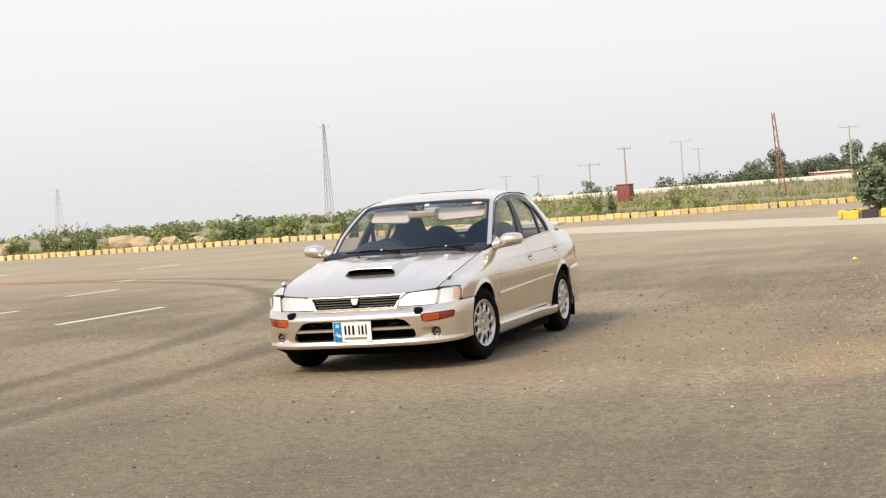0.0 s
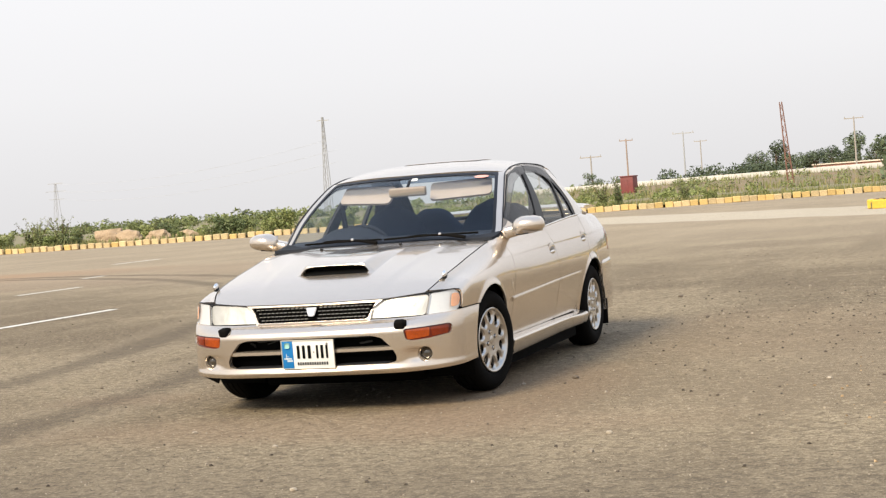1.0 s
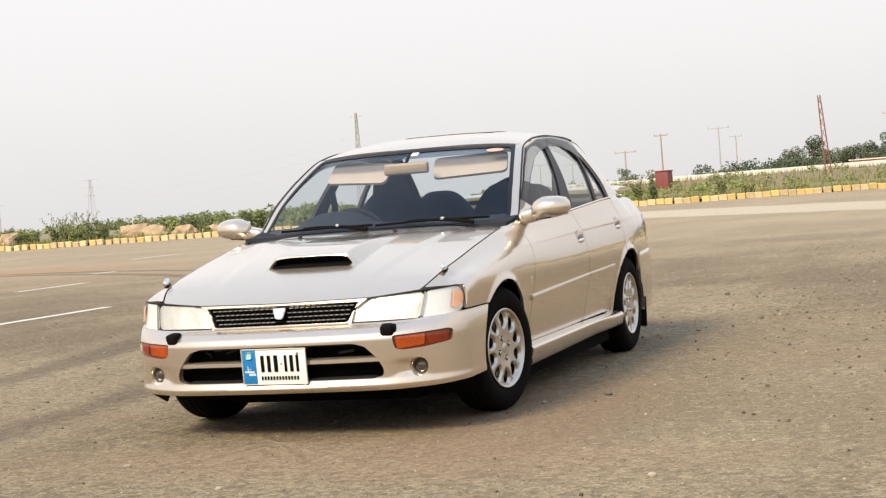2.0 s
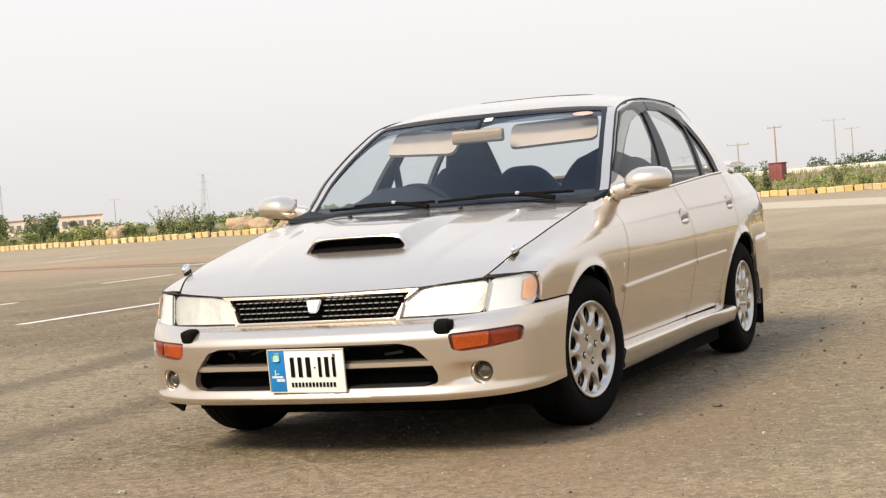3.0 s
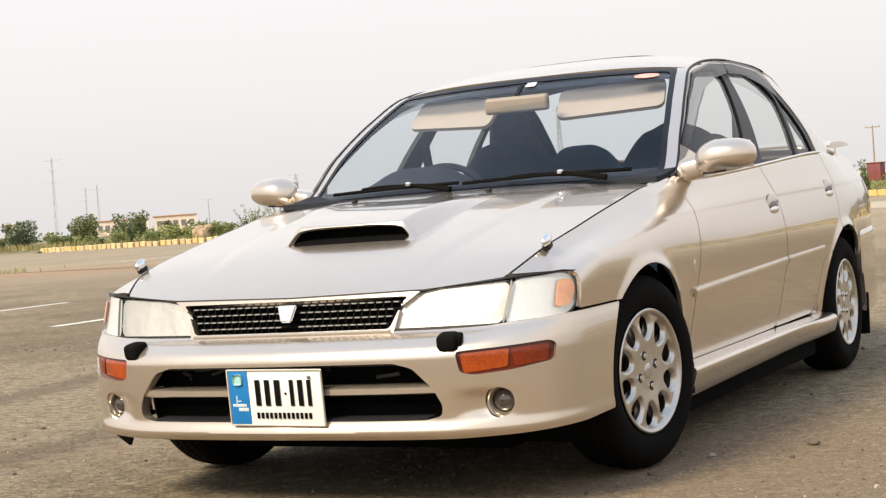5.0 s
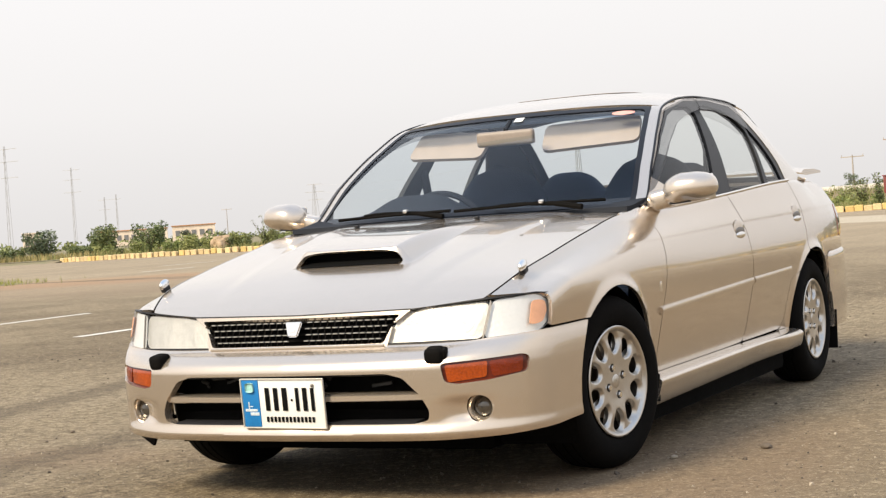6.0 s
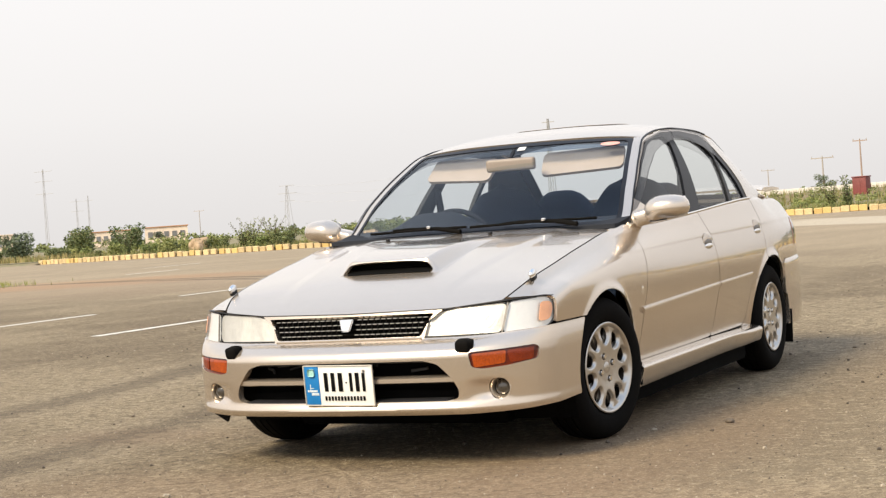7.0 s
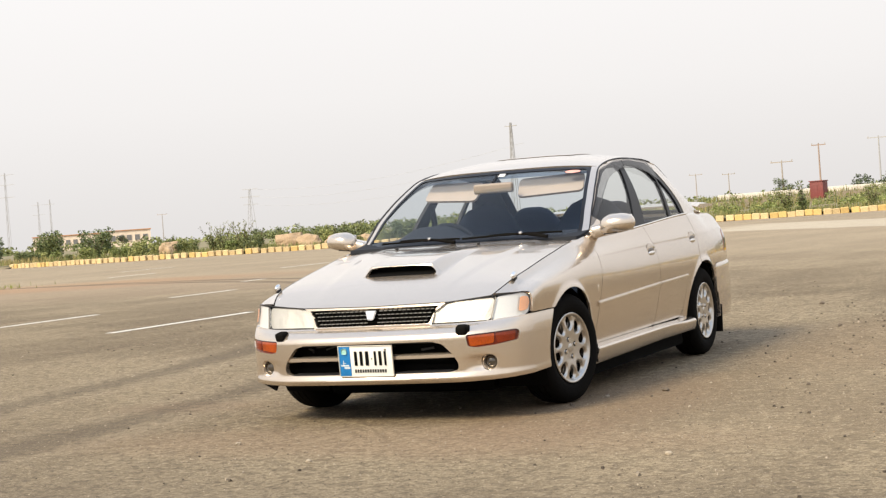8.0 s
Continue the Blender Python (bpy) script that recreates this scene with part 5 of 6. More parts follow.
    for x, y, rx, ry, k, c in ((2.1, 0.9, 1.5, 2.2, 0.28, (0.36, 0.28, 0.180)), (3.7, 0.1, 0.50, 1.1, 0.42, (0.32, 0.215, 0.115)), (1.9, 4.0, 1.2, 1.7, 0.25, (0.24, 0.165, 0.10)), (2.7, 3.2, 0.5, 2.8, 0.15, (0.20, 0.15, 0.10)),
                               (-24.0, 26.5, 6.5, 3.0, 0.75, (0.36, 0.22, 0.125)), (-1.7, 0.9, 0.55, 0.30, 0.5, (0.18, 0.12, 0.075)), (0.4, -0.5, 1.6, 0.5, 0.35, (0.24, 0.155, 0.095)), (-17, 23, 9, 5, 0.4, (0.30, 0.22, 0.15)),
                               (1.0, 0.6, 0.5, 1.4, 0.45, (0.20, 0.13, 0.08)), (4.6, 7.5, 0.9, 3.0, 0.30, (0.44, 0.36, 0.25))):
        col = blend(math_("MULTIPLY", spot(x, y, rx, ry), k), col, c)
    band = math_("ABSOLUTE", math_("SUBTRACT", math_("ADD", math_("ADD", px, py), math_("MULTIPLY", warp, 2.0)), 40.0))
    band = math_("MULTIPLY", rng(band, 5.4, 4.4), rng(px, -15, -11))
    col = blend(math_("MULTIPLY", band, 0.85), col, (0.50, 0.435, 0.335))
    # two old tyre tracks that curve past the car
    for off in (0.0, 1.5):
        arc = math_("SQRT", math_("ADD", math_("POWER", math_("SUBTRACT", px, -31.7 - off), 2), math_("POWER", math_("SUBTRACT", py, -1.5), 2)))
        tr = math_("ABSOLUTE", math_("SUBTRACT", arc, 30.0))
        tr = math_("ADD", tr, math_("MULTIPLY", math_("SUBTRACT", math_("ADD", warp, clump), 1.0), 0.50))
        col = blend(math_("MULTIPLY", rng(tr, 0.36, 0.02), 0.66), col, (0.105, 0.082, 0.056))
        col = blend(math_("MULTIPLY", rng(math_("ABSOLUTE", math_("SUBTRACT", tr, 0.34)), 0.22, 0.02), 0.17), col, (0.34, 0.275, 0.19))
    # coarse grain that lies over all of it
    col = blend(math_("MULTIPLY", rng(tex(26, 7, 0.8), 0.50, 0.40), 0.55), col, (0.090, 0.066, 0.042))
    col = blend(math_("MULTIPLY", rng(tex(60, 5, 0.8), 0.55, 0.63), 0.45), col, (0.48, 0.395, 0.27))
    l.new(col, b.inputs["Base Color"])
    hgt = math_("ADD", math_("MULTIPLY", grain, 0.5), math_("MULTIPLY", fine, 0.4))
    hgt = math_("ADD", hgt, math_("MULTIPLY", clump, 2.0))
    hgt = math_("ADD", hgt, math_("MULTIPLY", stone, 0.5))
    hgt = math_("ADD", hgt, math_("MULTIPLY", big_stone, 0.8))
    bp = n.new("ShaderNodeBump")
    bp.inputs["Strength"].default_value, bp.inputs["Distance"].default_value = 0.8, 0.005
    l.new(hgt, bp.inputs["Height"])
    l.new(bp.outputs[0], b.inputs["Normal"])
    return m


def flat(name, pts, z, material, label, category, kind="structure"):
    ob = mesh_object(name, [(x, y, z) for x, y in pts], [tuple(range(len(pts)))], material, smooth=False)
    return tagged(ob, label, category, "", kind)


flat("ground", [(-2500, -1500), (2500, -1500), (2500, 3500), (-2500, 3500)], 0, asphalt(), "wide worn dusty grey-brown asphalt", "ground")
EARTH = mat("dry_earth", (0.27, 0.20, 0.125), 0.95, vary=0.3, scale=0.12, bump=0.03, bscale=2.5, second=(0.15, 0.155, 0.065))
kerb_line = pchip([-66, -55, -45, -30, -16, -8, 8, 60], [72.5, 69.0, 68.0, 69.0, 71.5, 74.0, 80.0, 100.0])
xs = np.linspace(-66, 60, 60)
verge_pts = [(x, float(kerb_line(x)) + 0.12) for x in xs] + [(2400, 900), (2400, 3400), (-2400, 3400), (-2400, 500), (-130, 82), (-84, 75.5), (-75, 73.5)]
verge = flat("verge", verge_pts, 0.16, EARTH, "dry earth verge with patchy grass behind the kerb", "verge")
edge = [(-65.5, 72.4), (-70, 72.9), (-75, 73.5), (-84, 75.5), (-130, 82), (-400, 132)]
edge_v = [(x, y + 0.4, 0.16) for x, y in edge] + [(x, y - 1.1, -0.01) for x, y in edge]
tagged(mesh_object("verge_edge", edge_v, [(k, k + 1, k + 7, k + 6) for k in range(5)], EARTH, smooth=False), "sloping earth edge of the verge beside the asphalt", "verge", "", "structure")

PAINT_WHITE = mat("worn_white_road_paint", (0.50, 0.47, 0.41), 0.9, vary=0.3, scale=3.0, bump=0.002, bscale=40, second=(0.78, 0.76, 0.70))
dashes = [(-7.7, 7.8, 0.15, 3.0), (-11.2, 9.1, 0.15, 2.9), (-13.1, 16.5, 0.15, 2.1), (-15.8, 23.0, 0.16, 0.9), (-7.9, 19.6, 0.13, 2.2), (-21.0, 33.0, 0.18, 2.8), (-11.6, 0.8, 0.13, 3.0), (-16.6, 9.4, 0.13, 2.9), (-27.7, 33.4, 0.2, 2.6), (-11.0, 29.0, 0.16, 2.6), (-33.0, 41.0, 0.2, 3.4)]
rnd = random.Random(7)
for x, y, w, ln in dashes:
    n = 24
    left = [(x - w / 2 + rnd.uniform(-0.012, 0.012), y + ln * k / n) for k in range(n + 1)]
    right = [(x + w / 2 + rnd.uniform(-0.012, 0.012), y + ln * k / n) for k in range(n + 1)]
    V = [(a, c, 0.004) for a, c in left] + [(a, c, 0.004) for a, c in right]
    F = [(k, n + 1 + k, n + 2 + k, k + 1) for k in range(n)]
    tagged(mesh_object("road_marking", V, F, PAINT_WHITE, smooth=False), "worn white lane dash painted on asphalt", "road marking", "lane dashes", "structure")

# loose stones and grit on the asphalt
def gravel(name, count, box, size, material, label, seed, dense=None):
    r = random.Random(seed)
    V, F = [], []
    for _ in range(count):
        if dense:
            cx, cy, sx, sy = dense
            x, y = r.gauss(cx, sx), r.gauss(cy, sy)
        else:
            x, y = r.uniform(box[0], box[1]), box[2] + (box[3] - box[2]) * r.random() ** 1.3
        if material is STONE_PALE and abs(x) < 0.85 and -0.05 < y < 4.3 and r.random() < 0.85:
            continue
        s = size * (0.35 + r.random() ** 3 * 1.6)
        b = len(V)
        w = r.uniform(0, 3.14)
        for a, h in ((0, 0), (2.1, 0), (4.2, 0)):
            V.append((x + s * math.cos(w + a) * r.uniform(0.7, 1.2), y + s * math.sin(w + a) * r.uniform(0.7, 1.2), -0.001))
        for a in (1.0, 3.1, 5.2):
            V.append((x + 0.55 * s * math.cos(w + a), y + 0.55 * s * math.sin(w + a), s * r.uniform(0.5, 0.9)))
        F += [(b, b + 1, b + 3), (b + 1, b + 2, b + 4), (b + 2, b, b + 5), (b + 1, b + 4, b + 3), (b + 2, b + 5, b + 4), (b, b + 3, b + 5), (b + 3, b + 4, b + 5)]
    return tagged(mesh_object(name, V, F, material, smooth=False), label, "gravel", "", "stuff")


STONE_PALE = mat("pale_grit", (0.31, 0.26, 0.195), 0.9, vary=0.3, scale=30, island=0.8)
STONE_DARK = mat("dark_grit", (0.105, 0.082, 0.06), 0.9, vary=0.4, scale=30, island=0.8)
gravel("pale_grit", 2600, (-7, 7, -9, 16), 0.006, STONE_PALE, "pale grit scattered over asphalt", 1)
gravel("dark_grit", 2600, (-7, 7, -9, 16), 0.007, STONE_DARK, "dark grit scattered over asphalt", 2)
gravel("fine_dark_grit", 15000, None, 0.0031, STONE_DARK, "fine dark grit worked into the asphalt", 5, (0.8, 0.6, 2.6, 3.2))
gravel("fine_pale_grit", 5000, None, 0.0034, STONE_PALE, "fine pale grit worked into the asphalt", 6, (0.8, 0.6, 2.6, 3.2))
gravel("dark_gravel", 700, None, 0.008, STONE_DARK, "small dark stones strewn over the asphalt", 8, (2.6, 4.6, 1.0, 2.6))
gravel("loose_gravel", 3600, None, 0.010, STONE_PALE, "loose pale gravel drift on asphalt", 3, (4.0, 9.5, 1.1, 3.0))
gravel("sandy_grit", 800, None, 0.007, mat("sandy_grit", (0.42, 0.29, 0.16), 0.95, vary=0.4, scale=30, island=0.8), "brown sandy grit on asphalt", 4, (3.7, 0.1, 0.4, 0.9))


def pebble(x, y, s, material, label):
    bm = bmesh.new()
    bmesh.ops.create_icosphere(bm, subdivisions=2, radius=s)
    for v in bm.verts:
        v.co *= 1 + 0.28 * noise.noise(v.co * (1.6 / s) + Vector((x * 7, y * 5, 0)))
        v.co.z *= 0.6
    bmesh.ops.transform(bm, matrix=pose(x, y, s * 0.35, 0, 0, x * 90), verts=bm.verts)
    return tagged(part("stone", bm, material, smooth=False), label, "stone", "loose stones")


for x, y, s, k in ((0.925, 1.03, 0.013, 0), (1.184, 1.26, 0.02, 1), (2.72, 0.84, 0.016, 0), (0.6, 7.7, 0.026, 1), (1.3, 5.2, 0.016, 1), (1.0, 4.4, 0.014, 1), (-0.4, -0.6, 0.016, 0), (0.3, -1.1, 0.014, 0), (-2.3, 1.6, 0.012, 1), (-3.1, 3.4, 0.014, 1), (1.9, -0.9, 0.016, 0), (3.3, -2.4, 0.014, 0), (2.2, -2.9, 0.012, 1), (-2.0, -1.0, 0.018, 0), (0.9, -2.2, 0.016, 0)):
    pebble(x, y, s, STONE_DARK if k else STONE_PALE, "small dark stone on asphalt" if k else "small pale stone on asphalt")
lem = bmesh.new()
bmesh.ops.create_icosphere(lem, subdivisions=2, radius=0.028)
bmesh.ops.transform(lem, matrix=pose(2.65, 13.6, 0.025) @ Matrix.Diagonal((1.3, 1, 0.9, 1)), verts=lem.verts)
tagged(part("yellow_wrapper", lem, mat("yellow_plastic", (0.75, 0.62, 0.05), 0.5, vary=0.2, scale=40)), "crumpled yellow wrapper on asphalt", "litter")


# ---- plants ----
def leaf_cloud(r, blobs, count, size, droop=0.2):
    """Leaves as small bent blades, scattered through a set of uneven blobs."""
    V, F = [], []
    tot = sum(b[3] ** 2 for b in blobs)
    for bx, by, bz, br in blobs:
        for _ in range(max(3, int(count * br * br / tot))):
            d = Vector((r.gauss(0, 1), r.gauss(0, 1), r.gauss(0, 0.85))).normalized() * br * (0.45 + 0.62 * r.random() ** 0.5)
            c = Vector((bx, by, bz)) + d
            a = Vector((r.gauss(0, 1), r.gauss(0, 1), r.gauss(0, 0.7) - droop)).normalized()
            s = a.cross(Vector((r.gauss(0, 1), r.gauss(0, 1), r.gauss(0, 1)))).normalized()
            q = size * r.uniform(0.6, 1.5)
            i = len(V)
            V += [tuple(c - a * q), tuple(c + s * q * 0.42), tuple(c + a * q), tuple(c - s * q * 0.42)]
            F += [(i, i + 1, i + 2), (i, i + 2, i + 3)]
    return V, F


LEAF = mat("dusty_green_leaves", (0.085, 0.115, 0.040), 0.7, vary=0.5, scale=0.6, island=0.9, second=(0.22, 0.24, 0.085))
LEAF_DARK = mat("dark_green_leaves", (0.060, 0.080, 0.042), 0.75, vary=0.5, scale=0.6, island=0.9, second=(0.13, 0.16, 0.085))
LEAF_LIGHT = mat("light_green_weeds", (0.15, 0.19, 0.050), 0.8, vary=0.5, scale=0.8, island=0.9, second=(0.34, 0.35, 0.13))
BARK = mat("grey_brown_bark", (0.13, 0.095, 0.065), 0.9, vary=0.3, scale=6, bump=0.02, bscale=20)


def shrub(x, y, z, w, h, seed, leaf=None, label="dusty green roadside shrub", stems=6, size=0.062, count=1500):
    r = random.Random(seed)
    ob = empty("shrub", label, "shrub", "roadside shrubs")
    ob.matrix_basis = pose(x, y, z)
    V, F, blobs = [], [], []
    for k in range(stems):
        a = r.uniform(0, 6.28)
        tip = (w * 0.40 * math.cos(a) * r.uniform(0.3, 1), w * 0.40 * math.sin(a) * r.uniform(0.3, 1), h * r.uniform(0.55, 0.86))
        vv, ff = tube([(0.05 * math.cos(a), 0.05 * math.sin(a), -0.05), (tip[0] * 0.5, tip[1] * 0.5, tip[2] * 0.55), tip], [0.03 * h, 0.018 * h, 0.006 * h], 5)
        F += [tuple(i + len(V) for i in f) for f in ff]
        V += vv
        blobs.append((*tip, 0.20 * h * r.uniform(0.8, 1.2)))
        blobs.append((tip[0] * 0.7, tip[1] * 0.7, tip[2] * 0.5, 0.24 * h * r.uniform(0.8, 1.3)))
    mesh_object("stem", V, F, BARK, ob, smooth=False)
    mesh_object("foliage", *leaf_cloud(r, blobs, count, size * h), leaf or LEAF, ob, smooth=False)
    return ob


def tree(x, y, z, w, h, seed, leaf=None, label="tall dark green tree far behind the road", count=1500):
    r = random.Random(seed)
    ob = empty("tree", label, "tree", "far trees")
    ob.matrix_basis = pose(x, y, z)
    V, F = tube([(0, 0, -0.2), (0.1, 0, h * 0.25), (-0.05 * h * r.uniform(-1, 1), 0, h * 0.55), (0.04 * h * r.uniform(-1, 1), 0, h * 0.8)], [0.035 * h, 0.028 * h, 0.018 * h, 0.006 * h], 7)
    blobs = [(0, 0, h * 0.80, 0.15 * h)]
    for k in range(9):
        a, zz = r.uniform(0, 6.28), h * r.uniform(0.35, 0.85)
        rad = w * 0.5 * r.uniform(0.4, 0.85) * (1.1 - 0.5 * zz / h)
        tip = (rad * math.cos(a), rad * math.sin(a), zz)
        vv, ff = tube([(0, 0, zz * 0.7), (tip[0] * 0.5, tip[1] * 0.5, zz * 0.9), tip], [0.014 * h, 0.010 * h, 0.004 * h], 5)
        F += [tuple(i + len(V) for i in f) for f in ff]
        V += vv
        blobs.append((*tip, h * r.uniform(0.10, 0.18)))
    mesh_object("trunk", V, F, BARK, ob, smooth=False)
    mesh_object("crown", *leaf_cloud(r, blobs, count, 0.03 * h), leaf or LEAF_DARK, ob, smooth=False)
    return ob


def behind(x, d):
    return float(kerb_line(x)) + d


# shrubs along the kerb: a handful of builds, copied and turned
proto = [shrub(-36, behind(-36, 1.6), 0.16, 2.0, 1.15, 11), shrub(-33, behind(-33, 1.8), 0.16, 1.7, 1.35, 12, LEAF_LIGHT, "light green leggy roadside shrub", 9, 0.055), shrub(-46, behind(-46, 2.0), 0.16, 1.8, 0.9, 13), shrub(-29.5, behind(-29.5, 1.7), 0.16, 2.0, 1.0, 14, LEAF_LIGHT, "light green roadside shrub"), shrub(-10.5, behind(-10.5, 1.5), 0.16, 1.5, 0.6, 15, LEAF_LIGHT, "low light green roadside shrub")]
rnd = random.Random(21)
for k in range(46):
    x = rnd.choice([rnd.uniform(-50, -18), rnd.uniform(-18, -4), rnd.uniform(-4, 14)])
    d = rnd.uniform(1.2, 5.0)
    sc = rnd.uniform(0.40, 0.78) * (1.0 if x < -18 else 0.5)
    o = copy_thing(rnd.choice(proto), pose(x, behind(x, d), 0.16, 0, 0, rnd.uniform(0, 360)))
    o.matrix_basis = o.matrix_basis @ Matrix.Diagonal((sc, sc, sc, 1))
for k in range(40):
    x = rnd.uniform(-66, -38) if k < 22 else rnd.uniform(-118, -66)
    y = behind(x, rnd.uniform(2.6, 8.0)) if k < 22 else rnd.uniform(80, 98)
    sc = rnd.uniform(0.5, 0.95) if k < 22 else rnd.uniform(0.6, 1.05)
    o = copy_thing(rnd.choice((proto[0], proto[0], proto[2], proto[3], proto[1])), pose(x, y, 0.16, 0, 0, rnd.uniform(0, 360)))
    o.matrix_basis = o.matrix_basis @ Matrix.Diagonal((sc * 1.2, sc * 1.2, sc, 1))
for x, y, w, h, sd_, lf, lb in ((-80.8, 80.4, 4.2, 2.7, 31, LEAF_DARK, "dense dark green roadside bush"), (-81, 87, 3.4, 2.1, 32, LEAF_DARK, "dark green roadside bush"), (-77.3, 90.3, 2.8, 2.3, 33, LEAF, "spindly green roadside bush"), (-86, 82, 3.6, 2.3, 34, LEAF, "low green roadside bush"), (-95, 88, 4.6, 2.6, 35, LEAF_DARK, "wide dark green bush"), (-68, 84, 3.2, 2.0, 36, LEAF, "low green roadside bush")):
    shrub(x, y, 0.16, w, h, sd_, lf, lb, 12, 0.05, 2600)


def grass(name, count, place, size, material, label, seed):
    r = random.Random(seed)
    V, F = [], []
    for _ in range(count):
        x, y, z = place(r)
        a, h = r.uniform(0, 6.28), size * r.uniform(0.5, 1.5)
        dx, dy, w = math.cos(a), math.sin(a), h * 0.10
        lean = r.uniform(-0.5, 0.5) * h
        i = len(V)
        V += [(x - dy * w, y + dx * w, z - 0.02), (x + dy * w, y - dx * w, z - 0.02), (x + dx * lean, y + dy * lean, z + h)]
        F.append((i, i + 1, i + 2))
    return tagged(mesh_object(name, V, F, material, smooth=False), label, "grass", "", "stuff")


DRY = mat("dry_yellow_grass", (0.30, 0.24, 0.10), 0.9, vary=0.4, scale=0.4, island=0.9, second=(0.16, 0.18, 0.06))
GREEN_GRASS = mat("fresh_green_grass", (0.16, 0.19, 0.035), 0.85, vary=0.4, scale=0.5, island=0.9, second=(0.28, 0.28, 0.08))


def by_kerb(r):
    x = r.uniform(-64, 30)
    return x, behind(x, 0.3 + 14 * r.random() ** 1.8), 0.16


grass("verge_grass", 16000, by_kerb, 0.26, DRY, "patchy dry grass and weeds on the verge", 41)


def far_left(r):
    t = r.random()
    return -66 - 50 * t + r.gauss(0, 2), 76 + 8 * t + abs(r.gauss(0, 5)), 0.16


grass("far_grass", 6000, far_left, 0.35, DRY, "dry grass at the road's far edge", 42)
flat("grass_island", [(-31.0 + 3.6 * math.cos(w) * (1 + 0.06 * math.sin(5 * w)), 27.0 + 3.0 * math.sin(w)) for w in np.linspace(0, 6.28, 28, endpoint=False)], 0.006, EARTH, "low earthen grass island", "ground")
grass("island_grass", 9000, lambda r: (-31.0 + r.gauss(0, 1.5), 27.0 + r.gauss(0, 1.2), 0.0), 0.11, GREEN_GRASS, "bright green grass tuft on the asphalt's edge", 43)

# boulders and rubble behind the kerb
mat("sandy_rock", (0.40, 0.29, 0.185), 0.95, vary=0.3, scale=1.5, bump=0.06, bscale=4)
for i, (x, y, sx, sz, lb) in enumerate(((-52.6, 71.4, 0.62, 0.62, "upright sandy brown boulder on the verge"), (-44.2, 71.5, 0.95, 0.62, "sandy brown boulder on the verge"))):
    rk = bmesh.new()
    bmesh.ops.create_icosphere(rk, subdivisions=4, radius=1.0)
    for v in rk.verts:
        p = v.co.copy()
        v.co *= 1 + 0.35 * noise.noise(p * 1.3 + Vector((i * 3, 1, 0))) + 0.14 * noise.noise(p * 3.5)
        v.co.x, v.co.z = max(-0.85, min(0.9, v.co.x)), min(v.co.z, 0.8 + 0.1 * p.x)
    bmesh.ops.transform(rk, matrix=pose(x, y, 0.16 + sz * 0.5, 0, 0, 20 * i) @ Matrix.Diagonal((sx, 0.55, sz, 1)), verts=rk.verts)
    tagged(part("boulder", rk, bpy.data.materials["sandy_rock"], smooth=False), lb, "rock")


def spiky_shrub(x, y, z, h, seed):
    """A leggy shrub of long bare stems with leaves along their upper half."""
    r = random.Random(seed)
    ob = empty("shrub", "tall leggy shrub with thin spiky stems", "shrub", "roadside shrubs")
    ob.matrix_basis = pose(x, y, z)
    V, F, blobs = [], [], []
    for k in range(9):
        a, lean, hh = r.uniform(0, 6.28), r.uniform(0.1, 0.55), h * r.uniform(0.55, 1.0)
        pts = [(lean * hh * t ** 1.4 * math.cos(a), lean * hh * t ** 1.4 * math.sin(a), hh * t) for t in (0, 0.35, 0.7, 1.0)]
        vv, ff = tube(pts, [0.022, 0.018, 0.012, 0.006], 5)
        F += [tuple(i + len(V) for i in f) for f in ff]
        V += vv
        for t in (0.25, 0.4, 0.55, 0.7, 0.85, 0.97):
            blobs.append((lean * hh * t ** 1.4 * math.cos(a), lean * hh * t ** 1.4 * math.sin(a), hh * t, 0.17 * (1.25 - t) + 0.05))
    mesh_object("stem", V, F, BARK, ob, smooth=False)
    mesh_object("foliage", *leaf_cloud(r, blobs, 650, 0.06), LEAF, ob, smooth=False)
    return ob


for i, (x, y, h) in enumerate(((-48.6, 71.0, 2.1), (-47.2, 71.2, 1.9), (-49.6, 71.6, 1.6), (-46.4, 71.6, 1.5), (-53.8, 73.0, 1.3), (-41.0, 71.6, 1.2), (-16.2, 74.6, 1.5), (-15.2, 74.2, 1.7), (-12.0, 75.6, 1.2), (-60.5, 74.6, 1.6))):
    spiky_shrub(x, y, 0.16, h, 300 + i)
for i, (x, d, s) in enumerate(((-42.6, 3.0, 0.5), (-40.8, 2.8, 0.42), (-38.9, 2.6, 0.36))):
    rk = bmesh.new()
    bmesh.ops.create_icosphere(rk, subdivisions=3, radius=1.0)
    for v in rk.verts:
        v.co *= 1 + 0.35 * noise.noise(v.co * 1.3 + Vector((i * 5, 0, 0))) + 0.14 * noise.noise(v.co * 3.5)
    bmesh.ops.transform(rk, matrix=pose(x, behind(x, d), 0.16 + s * 0.4) @ Matrix.Diagonal((s * 1.6, s, s, 1)), verts=rk.verts)
    tagged(part("boulder", rk, bpy.data.materials["sandy_rock"], smooth=False), "sandy brown rubble heap on the verge", "rock")

# ---- distance: poles, masts, pylons, wall, hut, buildings, woods ----
CONCRETE = mat("grey_concrete", (0.36, 0.32, 0.28), 0.9, vary=0.2, scale=1.0)
POLE_BROWN = mat("rusty_pole", (0.33, 0.24, 0.19), 0.8, vary=0.3, scale=1.0)
GALV = mat("galvanised_steel", (0.40, 0.395, 0.39), 0.6, 0.2, 0.1, 2.0)


